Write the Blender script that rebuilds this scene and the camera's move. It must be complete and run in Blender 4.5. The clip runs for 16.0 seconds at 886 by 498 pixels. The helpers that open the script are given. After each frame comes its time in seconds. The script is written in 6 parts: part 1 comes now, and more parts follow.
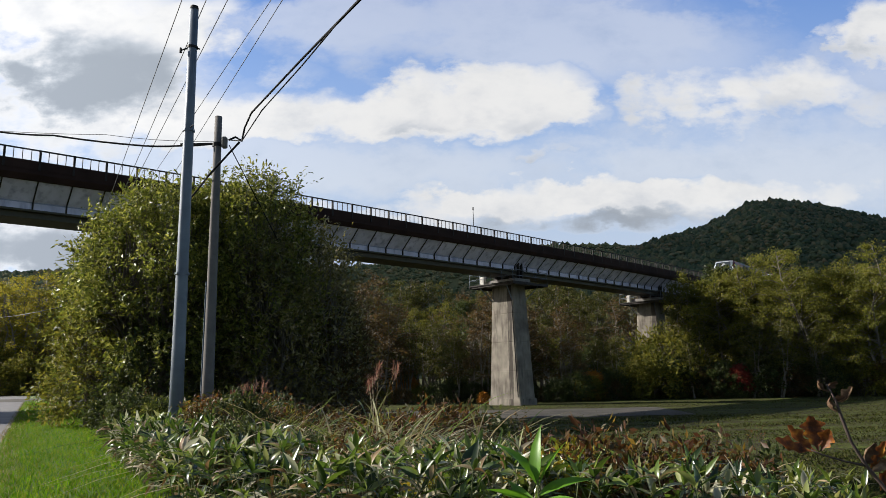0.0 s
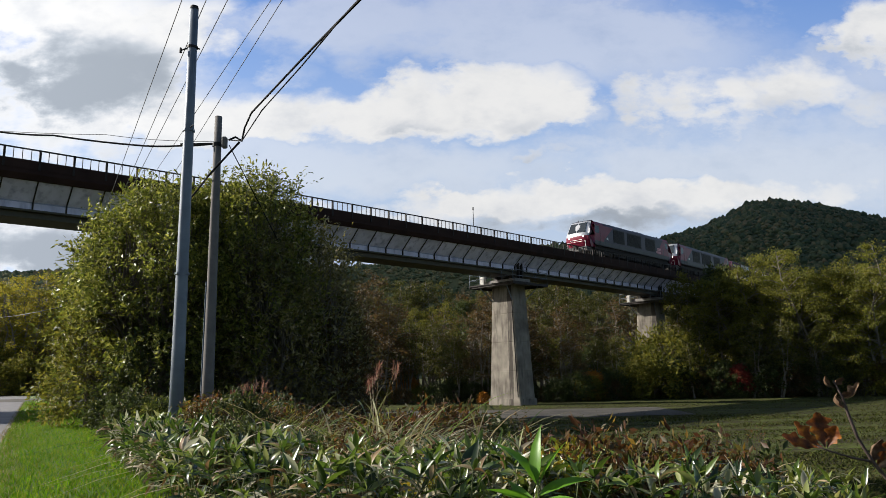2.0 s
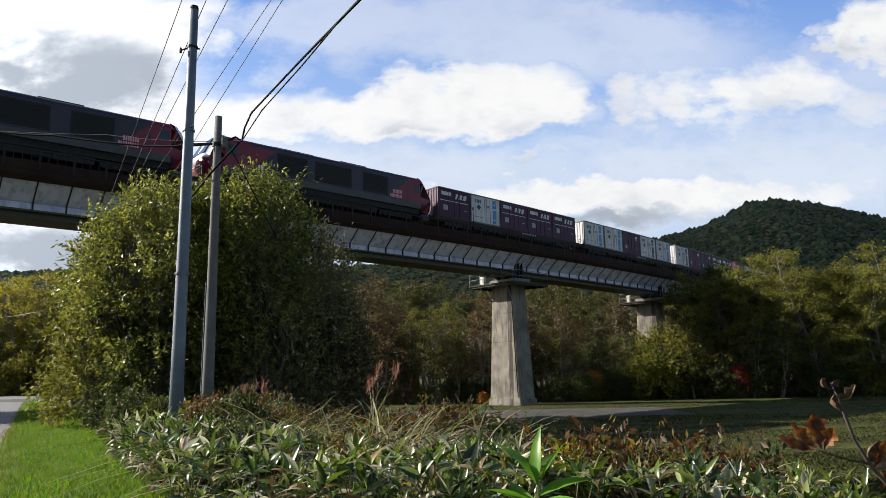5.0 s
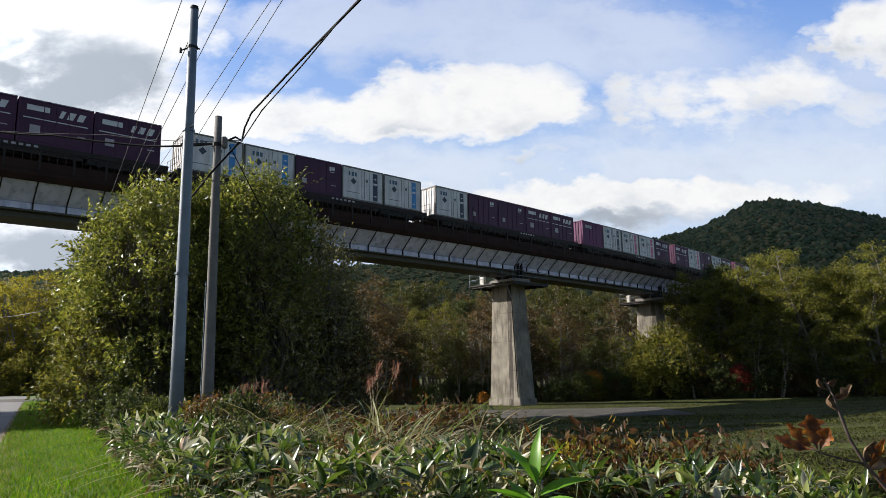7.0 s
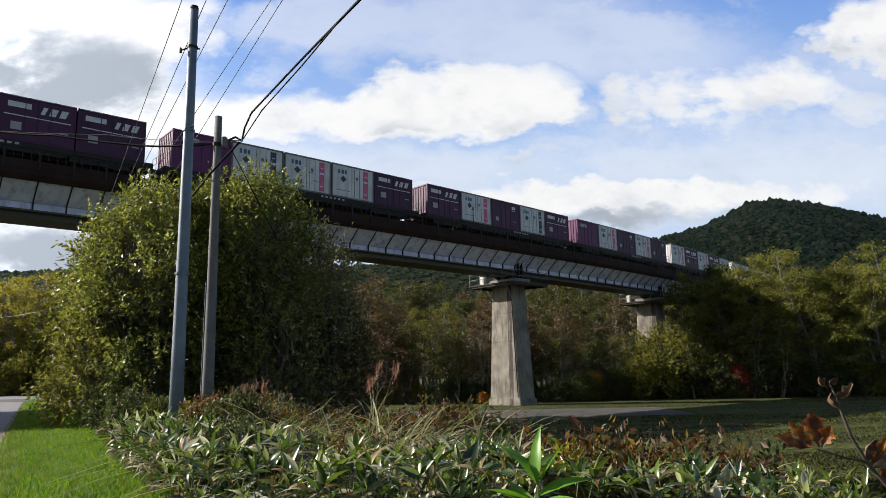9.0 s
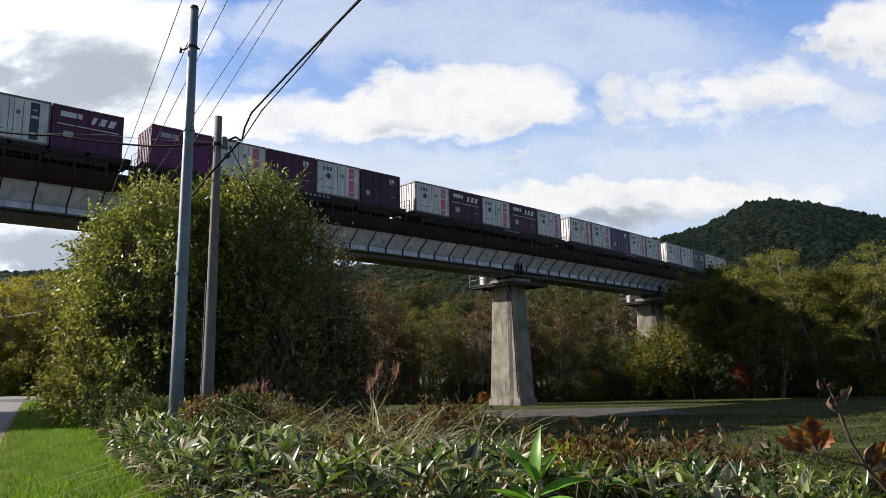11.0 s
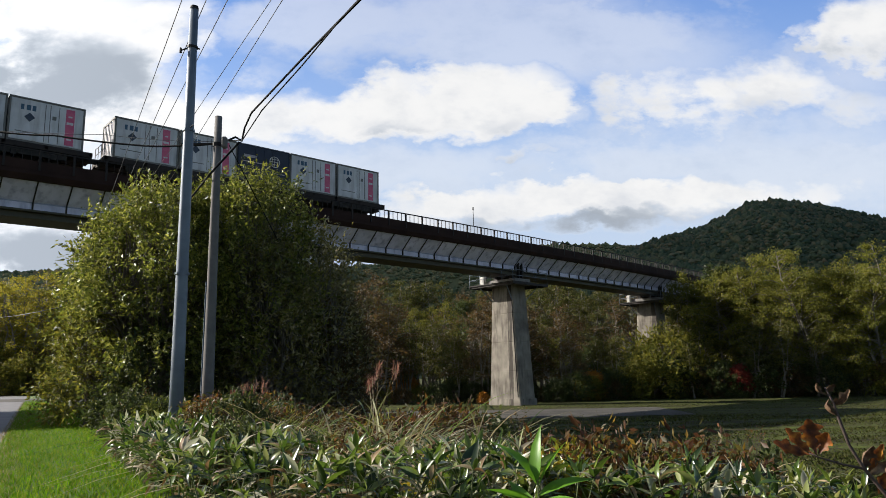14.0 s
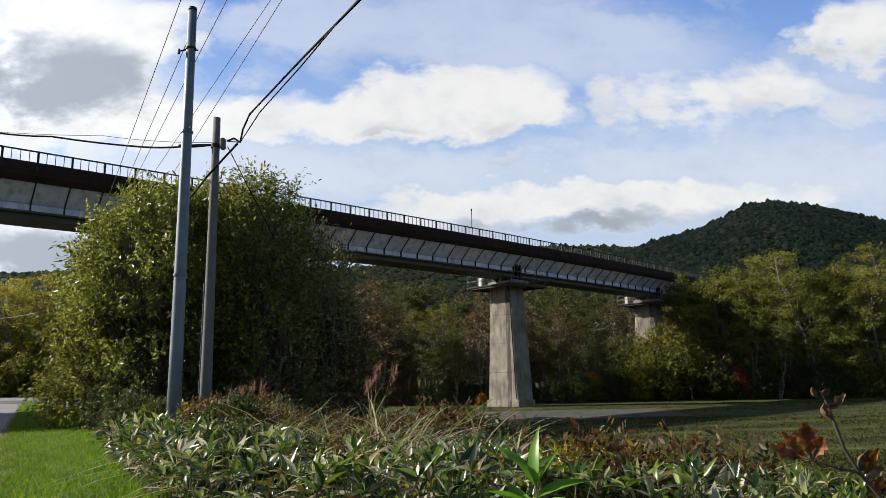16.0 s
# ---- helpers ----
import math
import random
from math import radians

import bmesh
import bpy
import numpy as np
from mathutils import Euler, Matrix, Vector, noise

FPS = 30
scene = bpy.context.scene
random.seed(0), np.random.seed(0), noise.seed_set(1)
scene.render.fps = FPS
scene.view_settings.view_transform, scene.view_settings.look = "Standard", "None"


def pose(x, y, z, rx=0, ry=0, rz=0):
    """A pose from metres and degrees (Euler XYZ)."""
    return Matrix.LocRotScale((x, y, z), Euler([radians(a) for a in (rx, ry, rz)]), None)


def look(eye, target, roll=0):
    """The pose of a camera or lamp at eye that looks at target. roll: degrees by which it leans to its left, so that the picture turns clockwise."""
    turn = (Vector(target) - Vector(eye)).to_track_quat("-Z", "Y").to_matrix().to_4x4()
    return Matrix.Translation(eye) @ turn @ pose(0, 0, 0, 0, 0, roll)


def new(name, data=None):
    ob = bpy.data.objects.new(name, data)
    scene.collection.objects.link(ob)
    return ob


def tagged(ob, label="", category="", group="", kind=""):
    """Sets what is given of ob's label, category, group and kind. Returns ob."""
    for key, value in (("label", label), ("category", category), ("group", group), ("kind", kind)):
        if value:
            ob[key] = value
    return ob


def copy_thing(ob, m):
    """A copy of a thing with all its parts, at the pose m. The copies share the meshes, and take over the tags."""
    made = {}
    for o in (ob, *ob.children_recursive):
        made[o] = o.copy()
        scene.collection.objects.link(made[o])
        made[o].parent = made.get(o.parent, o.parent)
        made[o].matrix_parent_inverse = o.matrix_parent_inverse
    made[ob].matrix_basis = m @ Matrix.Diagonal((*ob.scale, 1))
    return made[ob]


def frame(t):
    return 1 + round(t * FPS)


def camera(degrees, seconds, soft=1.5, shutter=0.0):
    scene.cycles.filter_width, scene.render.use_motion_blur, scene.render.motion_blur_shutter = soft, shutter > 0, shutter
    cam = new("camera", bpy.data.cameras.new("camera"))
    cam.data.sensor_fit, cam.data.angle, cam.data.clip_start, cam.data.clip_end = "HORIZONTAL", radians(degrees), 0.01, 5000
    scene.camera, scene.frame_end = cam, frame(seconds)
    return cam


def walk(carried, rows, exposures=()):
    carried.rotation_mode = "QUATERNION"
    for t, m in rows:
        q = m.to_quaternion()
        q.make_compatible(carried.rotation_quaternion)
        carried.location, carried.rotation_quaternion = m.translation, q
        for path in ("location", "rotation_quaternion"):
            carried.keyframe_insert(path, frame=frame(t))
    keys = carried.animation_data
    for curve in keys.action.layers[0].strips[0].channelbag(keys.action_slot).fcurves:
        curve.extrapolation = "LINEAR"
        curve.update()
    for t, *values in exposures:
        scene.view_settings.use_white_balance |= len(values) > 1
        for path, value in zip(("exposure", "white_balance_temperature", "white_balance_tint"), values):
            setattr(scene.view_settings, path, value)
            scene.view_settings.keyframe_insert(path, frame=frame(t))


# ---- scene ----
EYE = (0.0, 0.0, 1.6)
cam = camera(64.52, 16.0, 0.6)


def aim(pitch, yaw, roll):
    """A pose at the eye: degrees above the horizon, to the right of +y, and of roll."""
    p, w = radians(pitch), radians(yaw)
    t = (math.sin(w) * math.cos(p), math.cos(w) * math.cos(p), math.sin(p))
    return look(EYE, [EYE[i] + t[i] for i in range(3)], roll)


STILL = aim(10.29, 0, -1.196)
walk(cam, [(0.0, STILL), (15.4, STILL), (15.6, aim(10.33, 0.03, -1.196)), (16.0, aim(10.40, 0.14, -1.196))],
     [(0.0, 0.92), (2.5, 0.92), (5.0, 1.12), (13.0, 1.12), (15.2, 1.0), (16.0, 1.0)])

# ---- light ----
SUN = Vector((-0.865, 0.17, 0.47)).normalized()
world = bpy.data.worlds.new("world")
scene.world = world
world.use_nodes = True
_n = world.node_tree.nodes
_sky = _n.new("ShaderNodeTexSky")
_sky.sky_type, _sky.sun_disc = "NISHITA", False
_sky.sun_elevation = math.asin(SUN.z)
_sky.sun_rotation = math.atan2(SUN.x, SUN.y)
world.node_tree.links.new(_sky.outputs[0], _n["Background"].inputs[0])
_n["Background"].inputs[1].default_value = 0.07
sun = new("sun", bpy.data.lights.new("sun", "SUN"))
sun.data.energy, sun.data.angle, sun.data.color = 5.0, radians(0.6), (1.0, 0.94, 0.84)
sun.matrix_world = look(SUN * 50, (0, 0, 0))


# ---- materials ----
def nodes_of(name):
    m = bpy.data.materials.new(name)
    m.use_nodes = True
    return m, m.node_tree.nodes, m.node_tree.links


def ramp_node(nodes, stops):
    r = nodes.new("ShaderNodeValToRGB")
    e = r.color_ramp.elements
    while len(e) < len(stops):
        e.new(0.5)
    for el, (p, c) in zip(e, stops):
        el.position, el.color = p, (*c, 1)
    return r


def surface(name, a, b, scale=6.0, rough=0.6, metal=0.0, bump=0.15, fine=60.0, stretch=(1, 1, 1), vary=0.0, lo=0.3, hi=0.7, dist=0.02, spec=0.3):
    """Two colours mixed by a coarse and a fine noise, with a little relief."""
    m, n, l = nodes_of(name)
    p = n["Principled BSDF"]
    tc, mp = n.new("ShaderNodeTexCoord"), n.new("ShaderNodeMapping")
    mp.inputs["Scale"].default_value = stretch
    l.new(tc.outputs["Object"], mp.inputs[0])
    t1, t2 = n.new("ShaderNodeTexNoise"), n.new("ShaderNodeTexNoise")
    for t, s in ((t1, scale), (t2, fine)):
        t.inputs["Scale"].default_value, t.inputs["Detail"].default_value = s, 5
        l.new(mp.outputs[0], t.inputs["Vector"])
    mx = n.new("ShaderNodeMix")
    mx.inputs[0].default_value = 0.35
    l.new(t1.outputs[0], mx.inputs[2])
    l.new(t2.outputs[0], mx.inputs[3])
    r = ramp_node(n, ((lo, a), (hi, b)))
    l.new(mx.outputs[0], r.inputs[0])
    out = r.outputs[0]
    if vary:
        oi, hs = n.new("ShaderNodeObjectInfo"), n.new("ShaderNodeHueSaturation")
        mr = n.new("ShaderNodeMapRange")
        mr.inputs["To Min"].default_value, mr.inputs["To Max"].default_value = 1 - vary, 1 + vary
        l.new(oi.outputs["Random"], mr.inputs[0])
        l.new(mr.outputs[0], hs.inputs["Value"])
        l.new(out, hs.inputs["Color"])
        out = hs.outputs[0]
    l.new(out, p.inputs["Base Color"])
    p.inputs["Roughness"].default_value, p.inputs["Metallic"].default_value = rough, metal
    p.inputs["Specular IOR Level"].default_value = spec
    if bump:
        b_ = n.new("ShaderNodeBump")
        b_.inputs["Strength"].default_value, b_.inputs["Distance"].default_value = bump, dist
        l.new(mx.outputs[0], b_.inputs["Height"])
        l.new(b_.outputs[0], p.inputs["Normal"])
    return m


def foliage(name, cols, rough=0.5, through_=0.5, spec=0.3, patch=0.45, mottle=False):
    """Leaf blades: each blade its own tone, some light passing through."""
    m, n, l = nodes_of(name)
    p = n["Principled BSDF"]
    g = n.new("ShaderNodeNewGeometry")
    r = ramp_node(n, [(i / max(1, len(cols) - 1), c) for i, c in enumerate(cols)])
    oi, ad, fr = n.new("ShaderNodeObjectInfo"), n.new("ShaderNodeMath"), n.new("ShaderNodeMath")
    ad.operation, fr.operation = "ADD", "FRACT"
    l.new(g.outputs["Random Per Island"], ad.inputs[0])
    l.new(oi.outputs["Random"], ad.inputs[1])
    l.new(ad.outputs[0], fr.inputs[0])
    l.new(fr.outputs[0], r.inputs[0])
    tc, t = n.new("ShaderNodeTexCoord"), n.new("ShaderNodeTexNoise")
    t.inputs["Scale"].default_value = patch
    l.new(tc.outputs["Object"], t.inputs["Vector"])
    hs, mr = n.new("ShaderNodeHueSaturation"), n.new("ShaderNodeMapRange")
    mr.inputs["To Min"].default_value, mr.inputs["To Max"].default_value = 0.55, 1.45
    l.new(t.outputs[0], mr.inputs[0])
    if mottle:
        sp = n.new("ShaderNodeMapRange")
        sp.inputs["From Min"].default_value, sp.inputs["From Max"].default_value = 0.3, 0.7
        t.inputs["Detail"].default_value = 5
        l.new(t.outputs[0], sp.inputs[0])
        l.new(sp.outputs[0], r.inputs[0])
    l.new(mr.outputs[0], hs.inputs["Value"])
    l.new(r.outputs[0], hs.inputs["Color"])
    l.new(hs.outputs[0], p.inputs["Base Color"])
    p.inputs["Roughness"].default_value = rough
    p.inputs["Specular IOR Level"].default_value = spec
    tr, mix = n.new("ShaderNodeBsdfTranslucent"), n.new("ShaderNodeMixShader")
    l.new(hs.outputs[0], tr.inputs[0])
    mix.inputs[0].default_value = through_
    l.new(p.outputs[0], mix.inputs[1])
    l.new(tr.outputs[0], mix.inputs[2])
    l.new(mix.outputs[0], n["Material Output"].inputs[0])
    return m


M = {}
def weathered(name, a, b, stain, streak=0.5, run=None):
    """Concrete or paint with blotches, fine grain and dark streaks that run down."""
    m, n, l = nodes_of(name)
    p = n["Principled BSDF"]
    tc = n.new("ShaderNodeTexCoord")
    outs = []
    for sc, stretch, det in ((1.1, (1, 1, 0.8), 8), (2.6, (1, 1, 0.16), 6), (30, (1, 1, 1), 4)):
        mp, t = n.new("ShaderNodeMapping"), n.new("ShaderNodeTexNoise")
        mp.inputs["Scale"].default_value = stretch
        t.inputs["Scale"].default_value, t.inputs["Detail"].default_value = sc, det
        l.new(tc.outputs["Object"], mp.inputs[0])
        l.new(mp.outputs[0], t.inputs[0])
        outs.append(t.outputs[0])
    base = ramp_node(n, ((0.3, a), (0.7, b)))
    l.new(outs[0], base.inputs[0])
    sm = ramp_node(n, ((0.50, (0, 0, 0)), (0.72, (streak,) * 3)))
    l.new(outs[1], sm.inputs[0])
    mx = n.new("ShaderNodeMix")
    mx.data_type = "RGBA"
    l.new(sm.outputs[0], mx.inputs["Factor"])
    l.new(base.outputs[0], mx.inputs["A"])
    mx.inputs["B"].default_value = (*stain, 1)
    tone = mx.outputs["Result"]
    if run:
        # one broad run of dirt below the bearing, (middle, half width) along y
        sp = n.new("ShaderNodeSeparateXYZ")
        l.new(tc.outputs["Object"], sp.inputs[0])
        dist = n.new("ShaderNodeMath")
        dist.operation, dist.inputs[1].default_value, dist.inputs[2].default_value = "COMPARE", run[0], run[1]
        l.new(sp.outputs[1], dist.inputs[0])
        ragged = ramp_node(n, ((0.28, (0, 0, 0)), (0.44, (0.9, 0.9, 0.9))))
        l.new(outs[1], ragged.inputs[0])
        both = n.new("ShaderNodeMath")
        both.operation = "MULTIPLY"
        l.new(dist.outputs[0], both.inputs[0])
        l.new(ragged.outputs[0], both.inputs[1])
        m2 = n.new("ShaderNodeMix")
        m2.data_type = "RGBA"
        l.new(both.outputs[0], m2.inputs["Factor"])
        l.new(tone, m2.inputs["A"])
        m2.inputs["B"].default_value = (*stain, 1)
        tone = m2.outputs["Result"]
    l.new(tone, p.inputs["Base Color"])
    p.inputs["Roughness"].default_value, p.inputs["Specular IOR Level"].default_value = 0.8, 0.2
    bp = n.new("ShaderNodeBump")
    bp.inputs["Strength"].default_value, bp.inputs["Distance"].default_value = 0.25, 0.02
    l.new(outs[2], bp.inputs["Height"])
    l.new(bp.outputs[0], p.inputs["Normal"])
    return m


M["concrete"] = weathered("concrete", (0.10, 0.088, 0.073), (0.215, 0.192, 0.162), (0.034, 0.028, 0.024), 0.75, (0.80, 0.24))
M["web"] = weathered("girder_paint", (0.42, 0.42, 0.53), (0.58, 0.575, 0.71), (0.15, 0.15, 0.26), 0.65)
M["steel_dark"] = surface("dark_steel", (0.009, 0.007, 0.007), (0.022, 0.016, 0.014), 2.0, 0.7, bump=0.1)
M["rust"] = surface("rusty_steel", (0.014, 0.007, 0.006), (0.036, 0.019, 0.015), 0.9, 0.85, bump=0.15, spec=.15)
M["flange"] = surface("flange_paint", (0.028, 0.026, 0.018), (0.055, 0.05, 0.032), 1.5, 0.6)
M["galv"] = surface("galvanised_steel", (0.085, 0.105, 0.135), (0.14, 0.165, 0.20), 3.0, 0.5, 0.3, bump=0.05)
M["pole_conc"] = surface("pole_concrete", (0.085, 0.08, 0.078), (0.145, 0.135, 0.13), 4.0, 0.85)
M["cable"] = surface("black_cable", (0.004, 0.004, 0.0045), (0.010, 0.010, 0.010), 8, 0.8, bump=0, spec=0.1)
M["wire"] = surface("wire", (0.05, 0.05, 0.055), (0.09, 0.09, 0.09), 8, 0.6, 0.3, bump=0)
M["asphalt"] = surface("asphalt", (0.10, 0.10, 0.11), (0.17, 0.16, 0.16), 2.0, 0.9, fine=90)
M["gravel"] = surface("gravel", (0.022, 0.020, 0.016), (0.066, 0.058, 0.049), 0.7, 0.95, bump=0.7, fine=9, lo=.36, hi=.64)
M["bark"] = surface("bark", (0.05, 0.04, 0.032), (0.14, 0.12, 0.10), 5.0, 0.9, bump=0.5, stretch=(1, 1, 0.2))
M["bark_pale"] = surface("pale_bark", (0.07, 0.06, 0.048), (0.20, 0.18, 0.15), 5.0, 0.9, bump=0.5, stretch=(1, 1, 0.2))
M["leaf_willow"] = foliage("willow_leaf", [(0.045, 0.058, 0.009), (0.098, 0.116, 0.014), (0.165, 0.175, 0.023), (0.27, 0.26, 0.055)], .42, .52, .45)
# yellow-green leaf lifted in colour to look sunlit on the side trees
M["leaf_bright"] = foliage("sunny_leaf", [(0.075, 0.088, 0.014), (0.14, 0.145, 0.022), (0.21, 0.19, 0.033), (0.10, 0.11, 0.018)], .5, .55, .2)
# brighter still: sunlight painted into the leaves of the trees beyond the lane
M["leaf_sunlit_lemon"] = foliage("sunlit_lemon_leaf", [(0.13, 0.13, 0.014), (0.22, 0.20, 0.02), (0.32, 0.26, 0.03), (0.16, 0.16, 0.02)], .5, .6, .2)
M["leaf_thin"] = foliage("thin_willow_leaf", [(0.065, 0.058, 0.016), (0.12, 0.105, 0.024), (0.19, 0.165, 0.04), (0.36, 0.31, 0.17)], .38, .55, .5)
M["leaf_olive"] = foliage("olive_leaf", [(0.030, 0.038, 0.008), (0.060, 0.066, 0.012), (0.10, 0.095, 0.018), (0.075, 0.060, 0.016)], .55, .45, .2)
M["leaf_yellow"] = foliage("yellowing_leaf", [(0.055, 0.065, 0.010), (0.115, 0.12, 0.015), (0.19, 0.165, 0.022), (0.08, 0.085, 0.013)], .55, .5, .2)
M["leaf_dark"] = foliage("dark_leaf", [(0.022, 0.034, 0.009), (0.045, 0.060, 0.014), (0.075, 0.085, 0.019)])
M["leaf_brown"] = foliage("browning_leaf", [(0.040, 0.034, 0.014), (0.085, 0.056, 0.020), (0.13, 0.070, 0.022), (0.05, 0.052, 0.015)])
M["leaf_red"] = foliage("red_leaf", [(0.12, 0.014, 0.012), (0.19, 0.03, 0.016), (0.09, 0.025, 0.015)])
M["leaf_orange"] = foliage("orange_leaf", [(0.25, 0.10, 0.015), (0.32, 0.15, 0.02)])
# the near-white last stop paints sun glints into the colour of some blades
M["sasa"] = foliage("glinting_bamboo_leaf", [(0.013, 0.026, 0.005), (0.028, 0.052, 0.008), (0.054, 0.092, 0.012), (0.085, 0.135, 0.016), (0.13, 0.17, 0.024), (0.21, 0.225, 0.08), (0.48, 0.46, 0.34)], 0.27, 0.42, 0.7, 2.2)
M["reed"] = foliage("dry_reed", [(0.20, 0.16, 0.07), (0.13, 0.14, 0.05), (0.34, 0.28, 0.16), (0.18, 0.09, 0.035)], 0.45, 0.35)
M["grass"] = foliage("verge_grass", [(0.045, 0.12, 0.004), (0.085, 0.18, 0.006), (0.125, 0.22, 0.009), (0.20, 0.20, 0.025)], 0.7, 0.5, 0.1, 1.4)

# ---- helpers of this scene ----
def obj(name, verts, faces, mats, parent=None, label="", mi=None, smooth=False):
    """A mesh object from vertices and faces, under parent."""
    me = bpy.data.meshes.new(name)
    me.from_pydata([tuple(v) for v in verts], [], [tuple(f) for f in faces])
    for m in (mats if isinstance(mats, (list, tuple)) else [mats]):
        me.materials.append(m)
    if mi is not None:
        me.polygons.foreach_set("material_index", list(mi))
    if smooth:
        me.polygons.foreach_set("use_smooth", [True] * len(me.polygons))
    me.update()
    ob = new(name, me)
    if parent is not None:
        ob.parent = parent
    if label:
        ob["label"] = label
    return ob


def part(name, bm, material, parent, label=""):
    """Links a bmesh as one mesh object under a thing or a part."""
    me = bpy.data.meshes.new(name)
    bm.to_mesh(me)
    bm.free()
    me.materials.append(material)
    ob = new(name, me)
    ob.parent = parent
    if label:
        ob["label"] = label
    return ob


def box_bm(sizes, bevel=0.0, bm=None):
    """Boxes (x0, x1, y0, y1, z0, z1), bevelled."""
    bm = bm or bmesh.new()
    for x0, x1, y0, y1, z0, z1 in sizes:
        m = Matrix.Translation(((x0 + x1) / 2, (y0 + y1) / 2, (z0 + z1) / 2)) @ Matrix.Diagonal((x1 - x0, y1 - y0, z1 - z0, 1))
        g = bmesh.ops.create_cube(bm, size=1, matrix=m)
        if bevel:
            es = {e for v in g["verts"] for e in v.link_edges}
            bmesh.ops.bevel(bm, geom=list(es), offset=bevel, segments=1, affect="EDGES")
    return bm


def cyl_bm(rods, seg=10, bm=None):
    """Tapered rods ((x, y, z), (x, y, z), r0, r1)."""
    bm = bm or bmesh.new()
    for a, b, r0, r1 in rods:
        a, b = Vector(a), Vector(b)
        d = b - a
        m = Matrix.Translation((a + b) / 2) @ d.to_track_quat("Z", "Y").to_matrix().to_4x4()
        bmesh.ops.create_cone(bm, cap_ends=True, segments=seg, radius1=r0, radius2=r1, depth=d.length, matrix=m)
    return bm


def tube(points, radii, seg=6):
    """Vertices and faces of a tube along a polyline."""
    vs, fs = [], []
    pts = [Vector(p) for p in points]
    for i, p in enumerate(pts):
        d = (pts[min(i + 1, len(pts) - 1)] - pts[max(i - 1, 0)]).normalized()
        q = d.to_track_quat("Z", "Y")
        for k in range(seg):
            a = 2 * math.pi * k / seg
            vs.append(p + q @ Vector((math.cos(a) * radii[i], math.sin(a) * radii[i], 0)))
    for i in range(len(pts) - 1):
        for k in range(seg):
            k2 = (k + 1) % seg
            fs.append((i * seg + k, i * seg + k2, (i + 1) * seg + k2, (i + 1) * seg + k))
    fs.append(tuple(range(seg))[::-1])
    fs.append(tuple(range((len(pts) - 1) * seg, len(pts) * seg)))
    return vs, fs


def merge(parts):
    vs, fs = [], []
    for v, f in parts:
        o = len(vs)
        vs += v
        fs += [tuple(i + o for i in q) for q in f]
    return vs, fs


def group_thing(name, label, category, m=None, group="", kind=""):
    e = new(name)
    e.empty_display_size = 0.2
    if m is not None:
        e.matrix_world = m
    return tagged(e, label, category, group, kind)


# ---- the line of the track ----
P0X, P0Y, HEAD, BEND = -10.484, 45.876, 0.8419, -0.0018452
RAIL = 13.36


def track(s, o=0.0, z=RAIL):
    """A place s metres along the line (growing away), o metres from its middle towards the road side."""
    a, h = HEAD + BEND * s / 2, HEAD + BEND * s
    return Vector((P0X + s * math.sin(a) - math.cos(h) * (1.225 - o), P0Y + s * math.cos(a) + math.sin(h) * (1.225 - o), z))


def on_track(s, z=RAIL):
    """The pose of a vehicle whose middle is at s: x forward along its run, y towards the road side."""
    h = HEAD + BEND * s
    p = track(s, 0, z)
    return pose(p.x, p.y, p.z, 0, 0, math.degrees(math.atan2(-math.cos(h), -math.sin(h))))


def sweep(profile, s0, s1, step=2.2):
    """A prism of the section (o, z), closed, along the track."""
    n = max(1, round((s1 - s0) / step))
    k = len(profile)
    vs = [track(s0 + (s1 - s0) * i / n, o, z) for i in range(n + 1) for o, z in profile]
    fs = [(i * k + j, i * k + (j + 1) % k, (i + 1) * k + (j + 1) % k, (i + 1) * k + j) for i in range(n) for j in range(k)]
    return vs, fs + [tuple(range(k))[::-1], tuple(range(n * k, n * k + k))]

# ---- ground ----
FIELD = -0.96


def smooth01(a, b, x):
    t = min(1, max(0, (x - a) / (b - a)))
    return t * t * (3 - 2 * t)


ROAD_DIR = Vector((-0.5, 0.866))
ROAD_X, BANK = -0.483, 0.57


def road_off(x, y):
    """Metres to the right of the road's right-hand edge."""
    return (x - ROAD_X) * 0.866 + y * 0.5


def ground_z(x, y):
    f = road_off(x, y)
    z = BANK + (FIELD - BANK) * smooth01(1.5, 8.5, f)
    z += 0.06 * noise.noise((x * 0.15, y * 0.15, 0)) * smooth01(3, 9, f)
    return z
# ground sheet, finer near the camera
def ring_grid():
    rs = [0.0] + [1.5 * 1.13 ** i for i in range(66)]
    seg = 128
    vs, fs = [(0, 0, ground_z(0, 0))], []
    for r in rs[1:]:
        for k in range(seg):
            a = 2 * math.pi * k / seg
            x, y = r * math.sin(a), r * math.cos(a)
            vs.append((x, y, ground_z(x, y)))
    for k in range(seg):
        fs.append((0, 1 + (k + 1) % seg, 1 + k))
    for i in range(len(rs) - 2):
        for k in range(seg):
            a, b = 1 + i * seg + k, 1 + i * seg + (k + 1) % seg
            fs.append((a, b, b + seg, a + seg))
    return vs, fs


